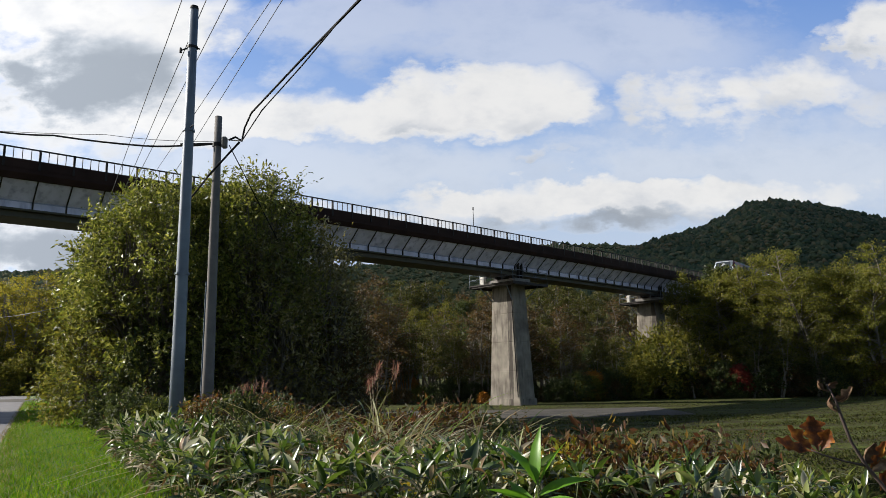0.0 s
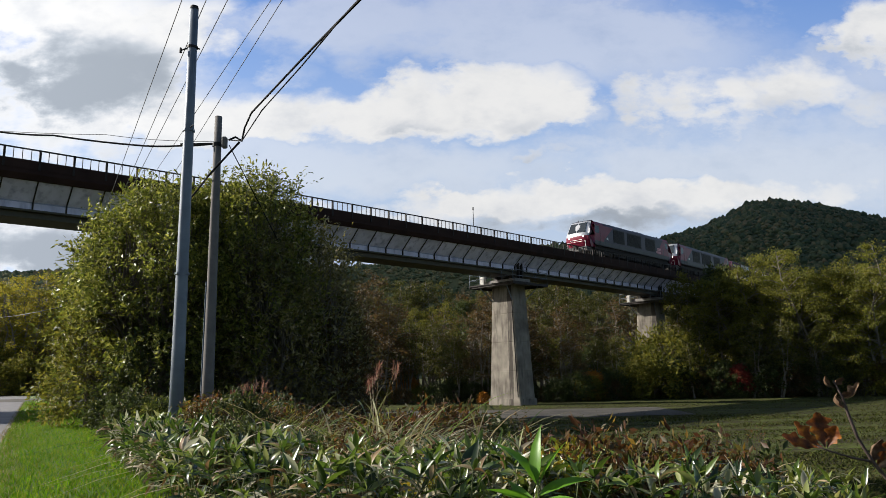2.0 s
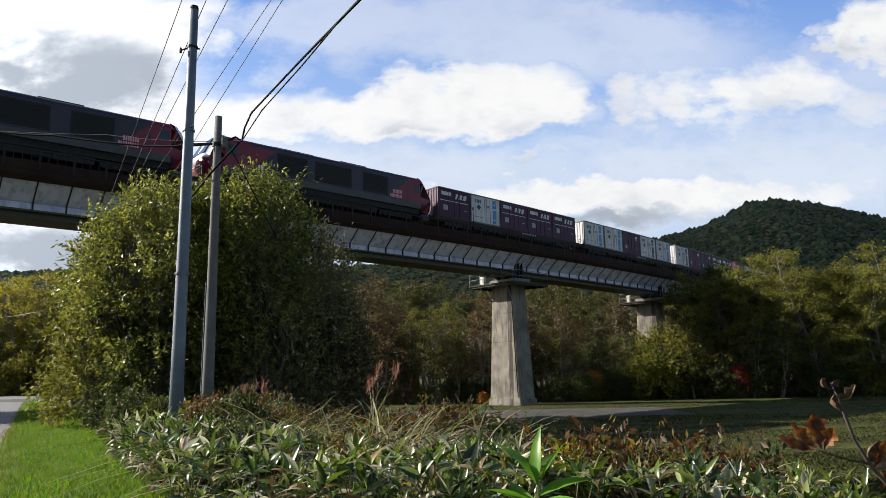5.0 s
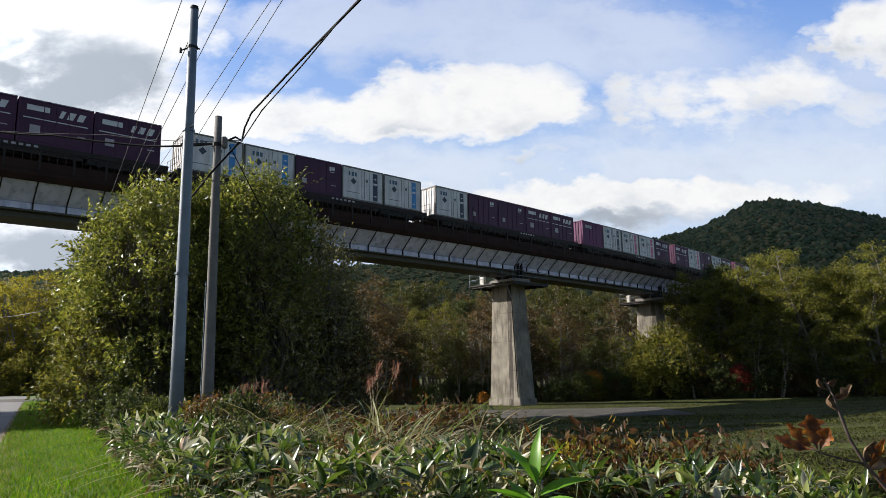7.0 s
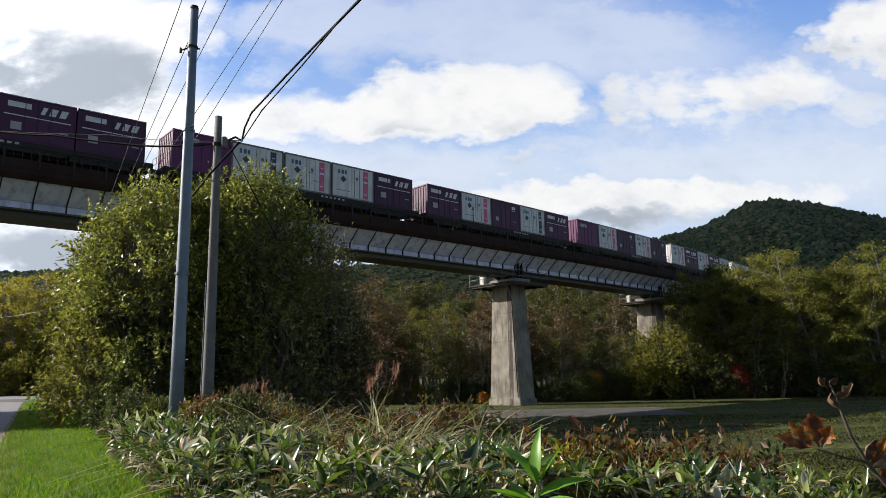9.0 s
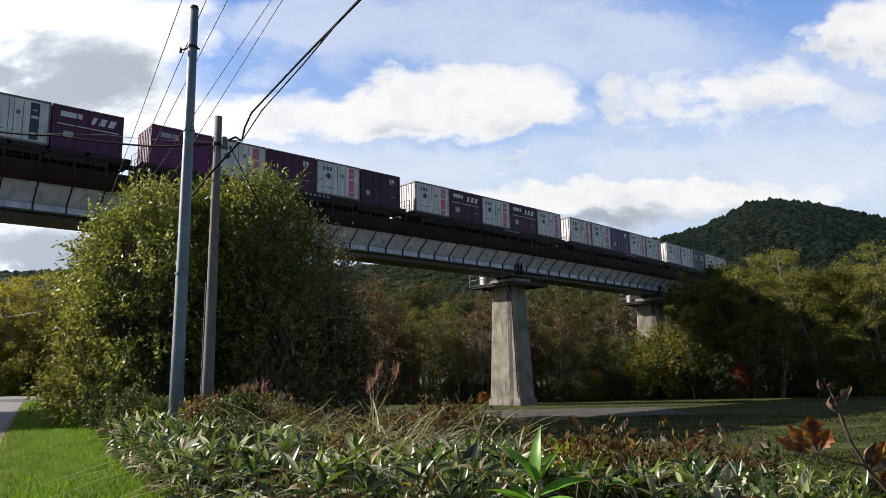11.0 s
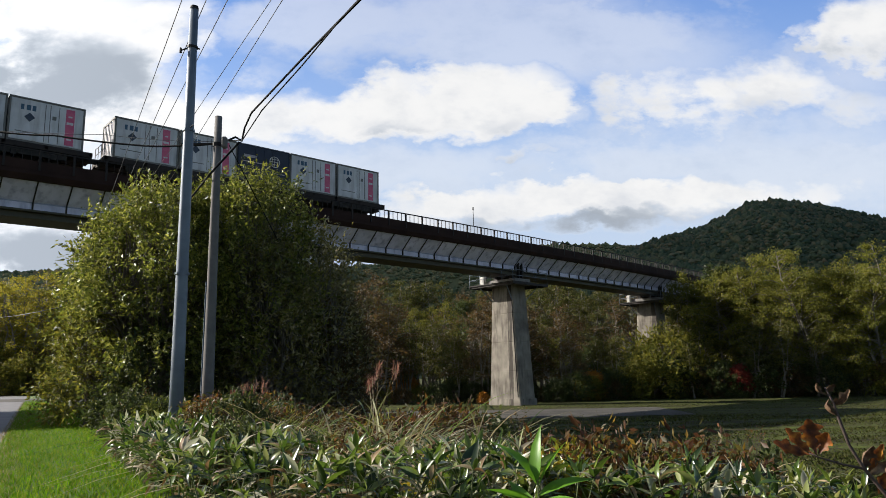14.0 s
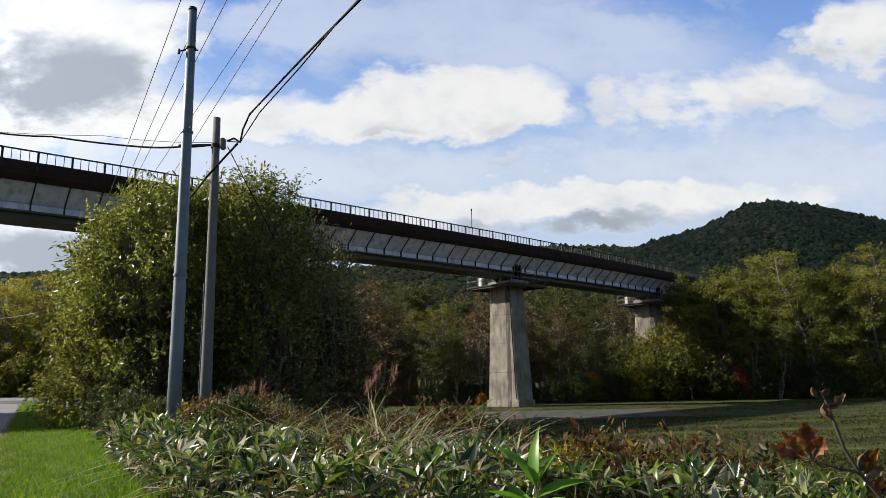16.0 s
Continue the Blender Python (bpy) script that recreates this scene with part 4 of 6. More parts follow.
def container(kind):
    """A twelve-foot box, its base at z 0, x along the train, its marked side towards +y (and -y)."""
    names = {"block": ("dark purple steel container with white block emblem and stripe", "purple"), "plain": ("plain dark purple steel container with small white emblem", "purple"),
             "red": ("faded reddish purple steel container", "purple_red"), "indigo": ("blue-violet steel container with small white emblem", "indigo"),
             "white_pink": ("white refrigerated container with black diamond and pink panel", "white_box"), "white_blue": ("white refrigerated container with black diamond and blue panel", "white_box"),
             "white_dark": ("white refrigerated container with black diamond and dark panel", "white_box"), "navy": ("dark navy container with white globe emblem", "navy")}
    label, paint = names[kind]
    e = group_thing("container", label, "freight container", None, "containers on the train")
    hx, hy = CL / 2, CW / 2
    white = kind.startswith("white")
    part("body", box_bm([(-hx + .05, hx - .05, -hy + .03, hy - .03, .12, CH - .02)], .015), M[paint], e)
    trim = M["grime"] if white else M[paint]
    part("frame", box_bm([(sx * (hx - .05) - .05, sx * (hx - .05) + .05, sy * (hy - .05) - .05, sy * (hy - .05) + .05, 0, CH) for sx in (1, -1) for sy in (1, -1)] +
                         [(-hx + .1, hx - .1, sy * (hy - .04) - .04, sy * (hy - .04) + .04, z, z + .11) for sy in (1, -1) for z in (0.0, CH - .11)] +
                         [(sx * (hx - .04) - .04, sx * (hx - .04) + .04, -hy + .1, hy - .1, z, z + .11) for sx in (1, -1) for z in (0.0, CH - .11)], .01), trim, e)
    part("base", box_bm([(-1.2, -.5, -hy + .02, hy - .02, -.0, .12), (.5, 1.2, -hy + .02, hy - .02, -.0, .12)]), M["wagon"], e)
    for sx in (1, -1):
        for i in range(7):
            y = -.93 + i * .31
            part("end_rib", box_bm([(min(sx * (hx - .055), sx * (hx - .012)), max(sx * (hx - .055), sx * (hx - .012)), y - .07, y + .07, .14, CH - .13)], .012), M[paint] if not (kind in ("block", "red") and i % 2) else M["purple"], e)
    for sy in (1, -1):
        def plate(x0, x1, z0, z1, mat, name, lift=.012, label=""):
            y = sy * (hy - .03)
            part(name, box_bm([(x0 * sy, x1 * sy, min(y, y + sy * lift), max(y, y + sy * lift), z0, z1)] if sy > 0 else [(x1 * sy, x0 * sy, min(y, y + sy * lift), max(y, y + sy * lift), z0, z1)]), M[mat], e, label)
        # x is forward: the marks run from the front (high x) to the back
        if white:
            tone = {"white_pink": "pink", "white_blue": "blue", "white_dark": "ink"}[kind]
            for x0, x1 in ((-1.72, -.02), (.02, 1.72)):
                plate(x0, x1, .16, CH - .16, "white_box", "side_door", .018)
            part("door_bar", cyl_bm([((x, sy * (hy - .005), .2), (x, sy * (hy - .005), CH - .2), .018, .018) for x in (-.55, -.12, .12)], 6), M["grime"], e)
            plate(-1.32, -.88, .20, 2.28, tone, "panel", .024, "tall %s panel" % {"pink": "pink", "blue": "blue", "ink": "dark"}[tone])
            for k, w in ((0, .10), (1, .14), (2, .12)):
                plate(1.30 - k * .27 - w * 1.5, 1.30 - k * .27, 1.80, 2.10, "ink_teal", "emblem_bar", .024)
            y = sy * (hy - .005)
            d = [(1.12, 1.42), (.86, 1.68), (.60, 1.42), (.86, 1.16)]
            obj("diamond", [(x * sy, y + sy * q, z) for q in (0, .006) for x, z in d], [(0, 1, 2, 3), (4, 5, 6, 7), (0, 1, 5, 4), (1, 2, 6, 5), (2, 3, 7, 6), (3, 0, 4, 7)], M["ink"], e, "black diamond")
            plate(.3, 1.5, .55, .60, "grime", "lettering_bar", .022)
            for z0, z1, w in ((.50, .58, .12), (1.40, 1.54, .17), (1.82, 1.90, .10)):
                plate(-1.10 - w, -1.10 + w, z0, z1, "chalk", "panel_mark", .028)
            plate(-.42, -.22, 1.5, 1.72, "grime", "notice", .024)
        elif kind == "block":
            plate(.35, 1.45, 1.86, 2.16, "chalk", "name_plate", .014, "white lettering bars")
            # slanted block emblem of three pieces
            y = sy * (hy - .03)
            for x0, w in ((-.10, .30), (-.50, .42), (-1.00, .42)):
                pts = ((x0, 1.70), (x0 - w + .10, 1.70), (x0 - w - .06, 2.12), (x0 - .14, 2.12))
                c = len(pts)
                obj("emblem_piece", [(a * sy, y + sy * q, b) for q in (0, .014) for a, b in pts], [tuple(range(c)), tuple(range(c, 2 * c))] + [(i, (i + 1) % c, c + (i + 1) % c, c + i) for i in range(c)], M["chalk"], e)
            plate(-1.6, 1.6, 1.40, 1.45, "chalk", "stripe", .014)
            plate(.75, 1.25, .62, 1.05, "chalk_dim", "notice", .014)
            plate(-1.5, -1.1, .78, .84, "chalk_dim", "lettering_bar", .014)
        elif kind in ("plain", "indigo"):
            plate(-1.02, -.86, 1.82, 2.12, "chalk", "emblem_bar", .014)
            plate(-1.30, -1.08, 1.88, 2.12, "chalk", "emblem_bar", .014)
            plate(-1.25, -.92, 1.72, 1.76, "chalk", "lettering_bar", .014)
            plate(1.0, 1.35, .60, .95, "chalk_dim", "notice", .014)
            plate(-1.4, -1.0, .75, .80, "chalk_dim", "lettering_bar", .014)
        elif kind == "navy":
            bm = bmesh.new()
            cx, cz, yy = -.75 * sy, 1.62, sy * (hy - .012)
            ring = []
            for R in (.36,):
                for i in range(20):
                    a, b = 2 * math.pi * i / 20, 2 * math.pi * (i + 1) / 20
                    ring.append(((cx + R * math.cos(a), yy, cz + R * math.sin(a)), (cx + R * math.cos(b), yy, cz + R * math.sin(b)), .025, .025))
            for d in (-.18, 0, .18):
                q = math.sqrt(.36 ** 2 - d * d)
                ring += [((cx - q, yy, cz + d), (cx + q, yy, cz + d), .016, .016), ((cx + d, yy, cz - q), (cx + d, yy, cz + q), .016, .016)]
            part("globe_emblem", cyl_bm(ring, 5), M["chalk"], e, "white globe grid emblem")
            plate(.55, 1.45, 1.62, 1.80, "chalk_dim", "lettering_bar", .014)
            plate(.2, 1.5, 1.30, 1.36, "chalk_dim", "lettering_bar", .014)
            plate(-1.5, -.6, .8, .86, "chalk_dim", "lettering_bar", .014)
        else:
            plate(.2, 1.3, 1.8, 2.1, "chalk_dim", "lettering_bar", .014)
        if not white:
            y = sy * (hy - .002)
            for x0, x1 in ((-1.7, -.95), (-.7, .3), (.55, 1.65)):
                part("worn_edge", box_bm([(x0, x1, min(y, y + sy * .006), max(y, y + sy * .006), CH - .05, CH - .012)]), M["chalk_dim"], e)
            for x in (-.62, .0, .62):
                plate(x - .02, x + .02, .16, CH - .16, paint, "side_rib", .03)
    return e


M["ink_teal"] = surface("teal_ink", (0.03, 0.07, 0.12), (0.05, 0.10, 0.16), 5, 0.5, bump=0)
M["chalk_dim"] = surface("dim_white", (0.25, 0.22, 0.24), (0.38, 0.34, 0.36), 5, 0.6, bump=0)

TRAIN = ["block white_blue block block block", "white_blue white_blue plain white_dark white_blue", "white_dark plain plain block block",
         "red white_dark white_pink white_pink block", "block white_pink plain white_dark block", "red white_pink plain white_pink plain",
         "white_pink block white_pink block white_pink", "white_pink white_pink indigo white_pink white_pink", "white_pink white_pink navy white_pink white_pink"]


def front_at(t):
    """Place along the line of the first container's front end at t seconds."""
    return 111.96 - 18.815 * t - 0.19062 * t * t + 0.005296 * t ** 3


moving = []
START = front_at(0.0)
loco = locomotive(on_track(START - 29.8), "red and dark grey diesel locomotive with lit headlights")
loco.scale = (1, 1, 0.955)
moving.append((loco, -29.8, 0.0))
moving.append((copy_thing(loco, on_track(START - 10.2)), -10.2, 0.0))
KINDS = {k: container(k) for k in dict.fromkeys(" ".join(TRAIN).split())}
used = set()
wagon_one = None
for _w, _row in enumerate(TRAIN):
    mid = 20.4 * _w + 9.42
    if wagon_one is None:
        wagon_one = wg = wagon(on_track(START + mid))
    else:
        wg = copy_thing(wagon_one, on_track(START + mid))
    moving.append((wg, mid, 0.0))
    for _c, _k in enumerate(_row.split()):
        off = 20.4 * _w + 3.78 * _c + CL / 2
        m = on_track(START + off, RAIL + 1.0)
        if _k in used:
            box = copy_thing(KINDS[_k], m)
        else:
            box = KINDS[_k]
            box.matrix_world = m
            used.add(_k)
        moving.append((box, off, 1.0))


def motions():
    """The train runs along the line; the clouds drift."""
    for thing, off, up in moving:
        walk(thing, [(0.5 * i, on_track(front_at(0.5 * i) + off, RAIL + up)) for i in range(33)])
    # the oak sapling stirs in the wind
    sway = ((0, 0, 0), (.5, 10, 7), (1, 10, 3), (1.5, 9, 1), (2, 12, 6), (2.5, 7, 1), (3, 12, 6), (3.5, 9, 4), (4, 9, 4), (5.2, 5, 3), (6.5, 1, 4), (7, -1, 3), (7.5, -4, 1), (8, -4, 0), (8.5, 2, 4), (9, 2, 6), (10.2, 0, 1),
            (11.5, -2, -2), (12, -7, -5), (12.5, 1, 4), (13, -4, 0), (13.5, -2, 3), (14, -4, -5), (14.5, -2, -5), (15, 1, -3), (15.5, -10, -9), (16, -9, -9))
    walk(sapling, [(t, pose(a * .00109, 0, b * .00109)) for t, a, b in sway])
    walk(sky_sheet_ob, [(t, pose(-2.95 * t, 0, EYE[2])) for t in (0.0, 8.0, 16.0)])

# ---- poles and wires ----
def pole(name, base, top, r0, r1, mat, label):
    e = group_thing(name, label, "utility pole", Matrix.Translation(base))
    d = Vector(top) - Vector(base)
    vs, fs = tube([d * t for t in (-0.03, 0.25, 0.5, 0.75, 1.0)], [r0, r0 * .75 + r1 * .25, (r0 + r1) / 2, r0 * .25 + r1 * .75, r1], 18)
    obj("shaft", vs, fs, mat, e, smooth=True)
    return e, d


def pix(u, v, y):
    """A place at depth y, u and v metres per metre across and up from the eye."""
    return Vector((u * y, y, EYE[2] + v * y))


POLE_A, POLE_B = 15.5, 18.5
steel_pole, _ = pole("utility_pole", (-0.3766 * POLE_A, POLE_A, -0.35), tuple(pix(-0.3766, 0.5661, POLE_A)), 0.155, 0.098, M["galv"], "tall tapered galvanised steel utility pole")
part("cap", cyl_bm([((0, 0, 10.72), (0, 0, 10.80), .105, .09)], 16), M["steel_dark"], steel_pole)
for _z in (9.72, 7.65, 4.3):
    part("band", cyl_bm([((0, 0, _z), (0, 0, _z + .05), .125 + (9.72 - _z) * .006, .125 + (9.72 - _z) * .006)], 16), M["steel_dark"] if _z > 9 else M["galv"], steel_pole)
part("bracket", cyl_bm([((-.05, 0, 9.74), (-.26, -.05, 9.66), .02, .02), ((-.26, -.05, 9.60), (-.26, -.05, 9.72), .035, .025), ((.05, 0, 9.74), (.16, .04, 9.72), .02, .02)], 8), M["steel_dark"], steel_pole)
part("step_bolt", cyl_bm([((0.05, -.08, 7.70), (.17, -.2, 7.74), .014, .014)] + [((sx * .1, 0, z), (sx * .24, 0, z), .009, .009) for z, sx in ((2.2, 1), (2.7, -1), (3.2, 1), (3.7, -1))], 6), M["steel_dark"], steel_pole)
conc_pole, _ = pole("utility_pole", (-0.3333 * POLE_B, POLE_B, -0.4), tuple(pix(-0.3326, 0.3904, POLE_B)), 0.165, 0.098, M["pole_conc"], "short weathered concrete utility pole")
part("band", cyl_bm([((0, 0, 8.35), (0, 0, 8.46), .122, .122)], 16), M["steel_dark"], conc_pole)
part("crossarm", box_bm([(-1.0, .12, -.06, .0, 8.40, 8.46)], .008), M["steel_dark"], conc_pole)
part("junction_case", box_bm([(.16, .30, -.16, .0, 8.28, 8.60)], .03), M["pole_conc"], conc_pole, "grey cable closure")
part("side_conduit", cyl_bm([((-.165, -.05, .2), (-.13, -.05, 4.6), .022, .022)], 6), M["galv"], conc_pole)


NEARER = 0.79
for _p in (steel_pole, conc_pole):
    _p.location = Vector(EYE) + (_p.location - Vector(EYE)) * NEARER
    _p.scale = (NEARER,) * 3


def pw(u, v, y):
    return pix(u, v, y * NEARER)


def wire(name, pts, r, mat, label, sag=0.0, n=24):
    """A hanging wire through points; sag in metres for each stretch."""
    poly = []
    for i in range(len(pts) - 1):
        a, b = Vector(pts[i]), Vector(pts[i + 1])
        for k in range(n + (1 if i == len(pts) - 2 else 0)):
            t = k / n
            p = a.lerp(b, t)
            p.z -= 4 * sag * t * (1 - t)
            poly.append(p)
    ob = obj(name, *tube(poly, [r] * len(poly), 6), mat, None, smooth=True)
    return tagged(ob, label, "overhead wire")


# five thin conductors that run overhead and past the camera
for (ua, va), (ub, vb), _yb in (((-0.3965, 0.5827), (-0.4705, 0.3290), 26), ((-0.3588, 0.5818), (-0.4532, 0.3199), 26.5), ((-0.3255, 0.5811), (-0.4443, 0.3110), 27),
                                ((-0.2580, 0.5796), (-0.4100, 0.3280), 27.5), ((-0.2405, 0.5792), (-0.3900, 0.3130), 28)):
    b = pw(ub, vb, _yb)
    a = pw(ua, va, (b.z - EYE[2] + 0.3) / va / NEARER)
    d = a - b
    wire("power_line", [b - d * 1.5, a + d * 1.6], 0.0085, M["wire"], "thin bare overhead conductor", 0.0)
_case = pw(-0.3160, 0.3537, POLE_B)
wire("telephone_cable", [pw(-0.75, 0.395, 21), pw(-0.6594, 0.3736, 20.2), pw(-0.5784, 0.3665, 19.8), pw(-0.4464, 0.3477, 19.2), pw(-0.3832, 0.3465, 18.8), pw(-0.336, 0.349, POLE_B)], 0.022, M["cable"], "thick black telephone cable on the pole", 0.02)
wire("telephone_cable", [pw(-0.75, 0.385, 21), pw(-0.50, 0.366, 19.5), pw(-0.336, 0.352, POLE_B)], 0.0065, M["wire"], "thin steel messenger wire", 0.05)
wire("telephone_cable", [_case, pw(-0.306, 0.358, 18.4), pw(-0.2966, 0.3515, 18.3), pw(-0.293, 0.372, 18.0), pw(-0.2835, 0.3956, 17.6), pw(-0.206, 0.4835, 14.0), pw(-0.1206, 0.5764, 11.2), pw(0.12, 0.83, 7.5)], 0.0205, M["cable"], "thick black telephone cable looping up from the pole", 0.0, 10)
wire("telephone_cable", [_case, pw(-0.2966, 0.3515, 18.0), pw(-0.268, 0.399, 17.0), pw(-0.206, 0.473, 14.0), pw(-0.150, 0.545, 12.0), pw(-0.1206, 0.5790, 11.2), pw(0.12, 0.835, 7.5)], 0.0135, M["cable"], "thin black telephone cable beside the thicker one", 0.0, 10)
wire("stay_cable", [pw(-0.300, 0.350, 18.3), pw(-0.322, 0.325, 18.2), pw(-0.3435, 0.300, 18.1), pw(-0.352, 0.288, 19.0), pw(-0.372, 0.262, 21.0)], 0.024, M["cable"], "dark cable running down behind the pole", 0.0, 8)
wire("stay_cable", [pw(-0.315, 0.345, POLE_B), pw(-0.2934, 0.3034, 19.5), pw(-0.24, 0.20, 22)], 0.012, M["cable"], "thin stay wire running down into the tree", 0.0, 8)
wire("telephone_cable", [pix(-0.72, 0.096, 60), pix(-0.6338, 0.0959, 58), pix(-0.50, 0.12, 18.6)], 0.016, M["wire"], "thin pale wire before the far trees", 0.1)

# slim signal mast on the viaduct
_mp = track(16.4, 2.6, 13.56)
_mast = group_thing("signal_mast", "slim dark mast standing on the viaduct railing", "mast", Matrix.Translation(_mp))
part("rod", cyl_bm([((0, 0, 0), (0, 0, 1.45), .03, .025)], 8), M["steel_dark"], _mast)
part("head", cyl_bm([((0, 0, 1.42), (0, 0, 1.62), .06, .05)], 10), M["steel_dark"], _mast)


# ---- trees ----
def leaf_cloud(rng, centres, per, spread, size, mat, name, parent, label="", droop=0.35, aspect=0.42, flat=0.9, shoots=0):
    """Many small folded leaf blades round the given centres, or along shoots that rise from them."""
    n = len(centres) * per
    npr = np.random.RandomState(rng.randrange(1 << 30))
    c = np.repeat(np.array([tuple(p) for p in centres]), per, 0)
    rad = np.repeat(np.array([spread * rng.uniform(.6, 1.35) for _ in centres]), per)
    d = npr.normal(size=(n, 3))
    d /= np.linalg.norm(d, axis=1)[:, None]
    p = c + d * (rad * npr.rand(n) ** 0.6)[:, None] * np.array((1, 1, flat))
    ax = npr.normal(size=(n, 3))
    ax[:, 2] -= droop
    if shoots:
        k = per // shoots
        sh = npr.normal(size=(n // k, 3)) * .75
        mid = np.array([tuple(q) for q in centres])
        out = mid - mid.mean(0) * np.array((1, 1, .6))
        sh += np.repeat(out / (np.linalg.norm(out, axis=1)[:, None] + 1e-6), shoots, 0) * .8
        sh[:, 2] += .75
        sh /= np.linalg.norm(sh, axis=1)[:, None]
        sh = np.repeat(sh, k, 0)
        step = np.tile((np.arange(k) + .3) / k, n // k)
        p = c + sh * (step * rad * 1.9)[:, None] + npr.normal(size=(n, 3)) * .02
        p[:, 2] -= step ** 2 * rad * .25
        ax = sh * .55 + ax * .55
    ax /= np.linalg.norm(ax, axis=1)[:, None]
    sd = np.cross(ax, npr.normal(size=(n, 3)))
    sd /= np.linalg.norm(sd, axis=1)[:, None]
    ln = size * (0.6 + 0.8 * npr.rand(n))
    hw = ln * aspect * 0.5
    nm = np.cross(ax, sd)
    v = np.empty((n, 4, 3))
    v[:, 0] = p
    v[:, 1] = p + ax * (ln * .45)[:, None] + sd * hw[:, None] + nm * (hw * .3)[:, None]
    v[:, 2] = p + ax * ln[:, None]
    v[:, 3] = p + ax * (ln * .45)[:, None] - sd * hw[:, None] + nm * (hw * .3)[:, None]
    me = bpy.data.meshes.new(name)
    me.vertices.add(n * 4)
    me.vertices.foreach_set("co", v.ravel())
    me.loops.add(n * 6)
    base = (np.arange(n) * 4)[:, None]
    me.loops.foreach_set("vertex_index", (base + np.array([0, 1, 2, 0, 2, 3])).ravel())
    me.polygons.add(n * 2)
    me.polygons.foreach_set("loop_start", np.arange(n * 2) * 3)
    me.update(calc_edges=True)
    me.validate()
    me.materials.append(mat)
    ob = new(name, me)
    ob.parent = parent
    if label:
        ob["label"] = label
    return ob


def tree(rng, label, height, width, stems, mat, twigs, per, size, low=0.25, group="", category="tree", lean=0.0, spread=0.6, droop=0.35, round_=1.0, bark="bark", flat=0.6):
    """A tree whose stems fork into limbs; leaves round the limb tips."""
    e = group_thing("tree", label, category, None, group)
    tubes, tips = [], []
    for s in range(stems):
        a0 = rng.uniform(0, 2 * math.pi)
        out = (0.0 if stems == 1 else rng.uniform(0.1, 0.42)) * width
        b = Vector((rng.uniform(-.12, .12) * width * (stems > 1), rng.uniform(-.12, .12) * width * (stems > 1), -0.2))
        top = Vector((out * math.cos(a0) + lean, out * math.sin(a0), height * rng.uniform(.72, .93)))
        pts = [b.lerp(top, t) + Vector((rng.uniform(-.03, .03), rng.uniform(-.03, .03), 0)) * height * (t > 0) for t in (0, .2, .4, .6, .8, 1)]
        r0 = height * (0.020 if stems == 1 else 0.011)
        tubes.append(tube(pts, [r0 * (1 - .85 * t) for t in (0, .2, .4, .6, .8, 1)], 7))
        nl = max(3, twigs // stems)
        for k in range(nl):
            t = low + (1 - low) * (k + rng.random()) / nl
            i = min(4, int(t * 5))
            p = pts[i].lerp(pts[i + 1], t * 5 - i)
            reach = width * 0.5 * (math.sin(min(1, (1 - t) / (1 - low) * 0.9 + 0.12) * math.pi * .62) ** round_) * rng.uniform(.55, 1.1)
            a = rng.uniform(0, 2 * math.pi)
            q = p + Vector((math.cos(a) * reach, math.sin(a) * reach, reach * rng.uniform(-.05, .65)))
            q.z = min(q.z, height)
            mid = p.lerp(q, .5) + Vector((0, 0, reach * .10))
            tubes.append(tube([p, mid, q], [r0 * .35 * (1 - .6 * t), r0 * .22, r0 * .07], 5))
            tips += [q, mid.lerp(q, .45)]
        tips.append(top)
    obj("trunk", *merge(tubes), M[bark], e, smooth=True)
    leaf_cloud(rng, tips, per, spread, size, mat, "crown", e, droop=droop, flat=flat)
    return e


def put(thing, x, y, turn=0.0, scale=1.0, first=False, z=None):
    m = Matrix.Translation((x, y, ground_z(x, y) if z is None else z)) @ Matrix.Rotation(turn, 4, "Z")
    if first:
        thing.matrix_world = m
        thing.scale = (scale,) * 3
        return thing
    t = copy_thing(thing, m)
    t.scale = (scale,) * 3
    return t



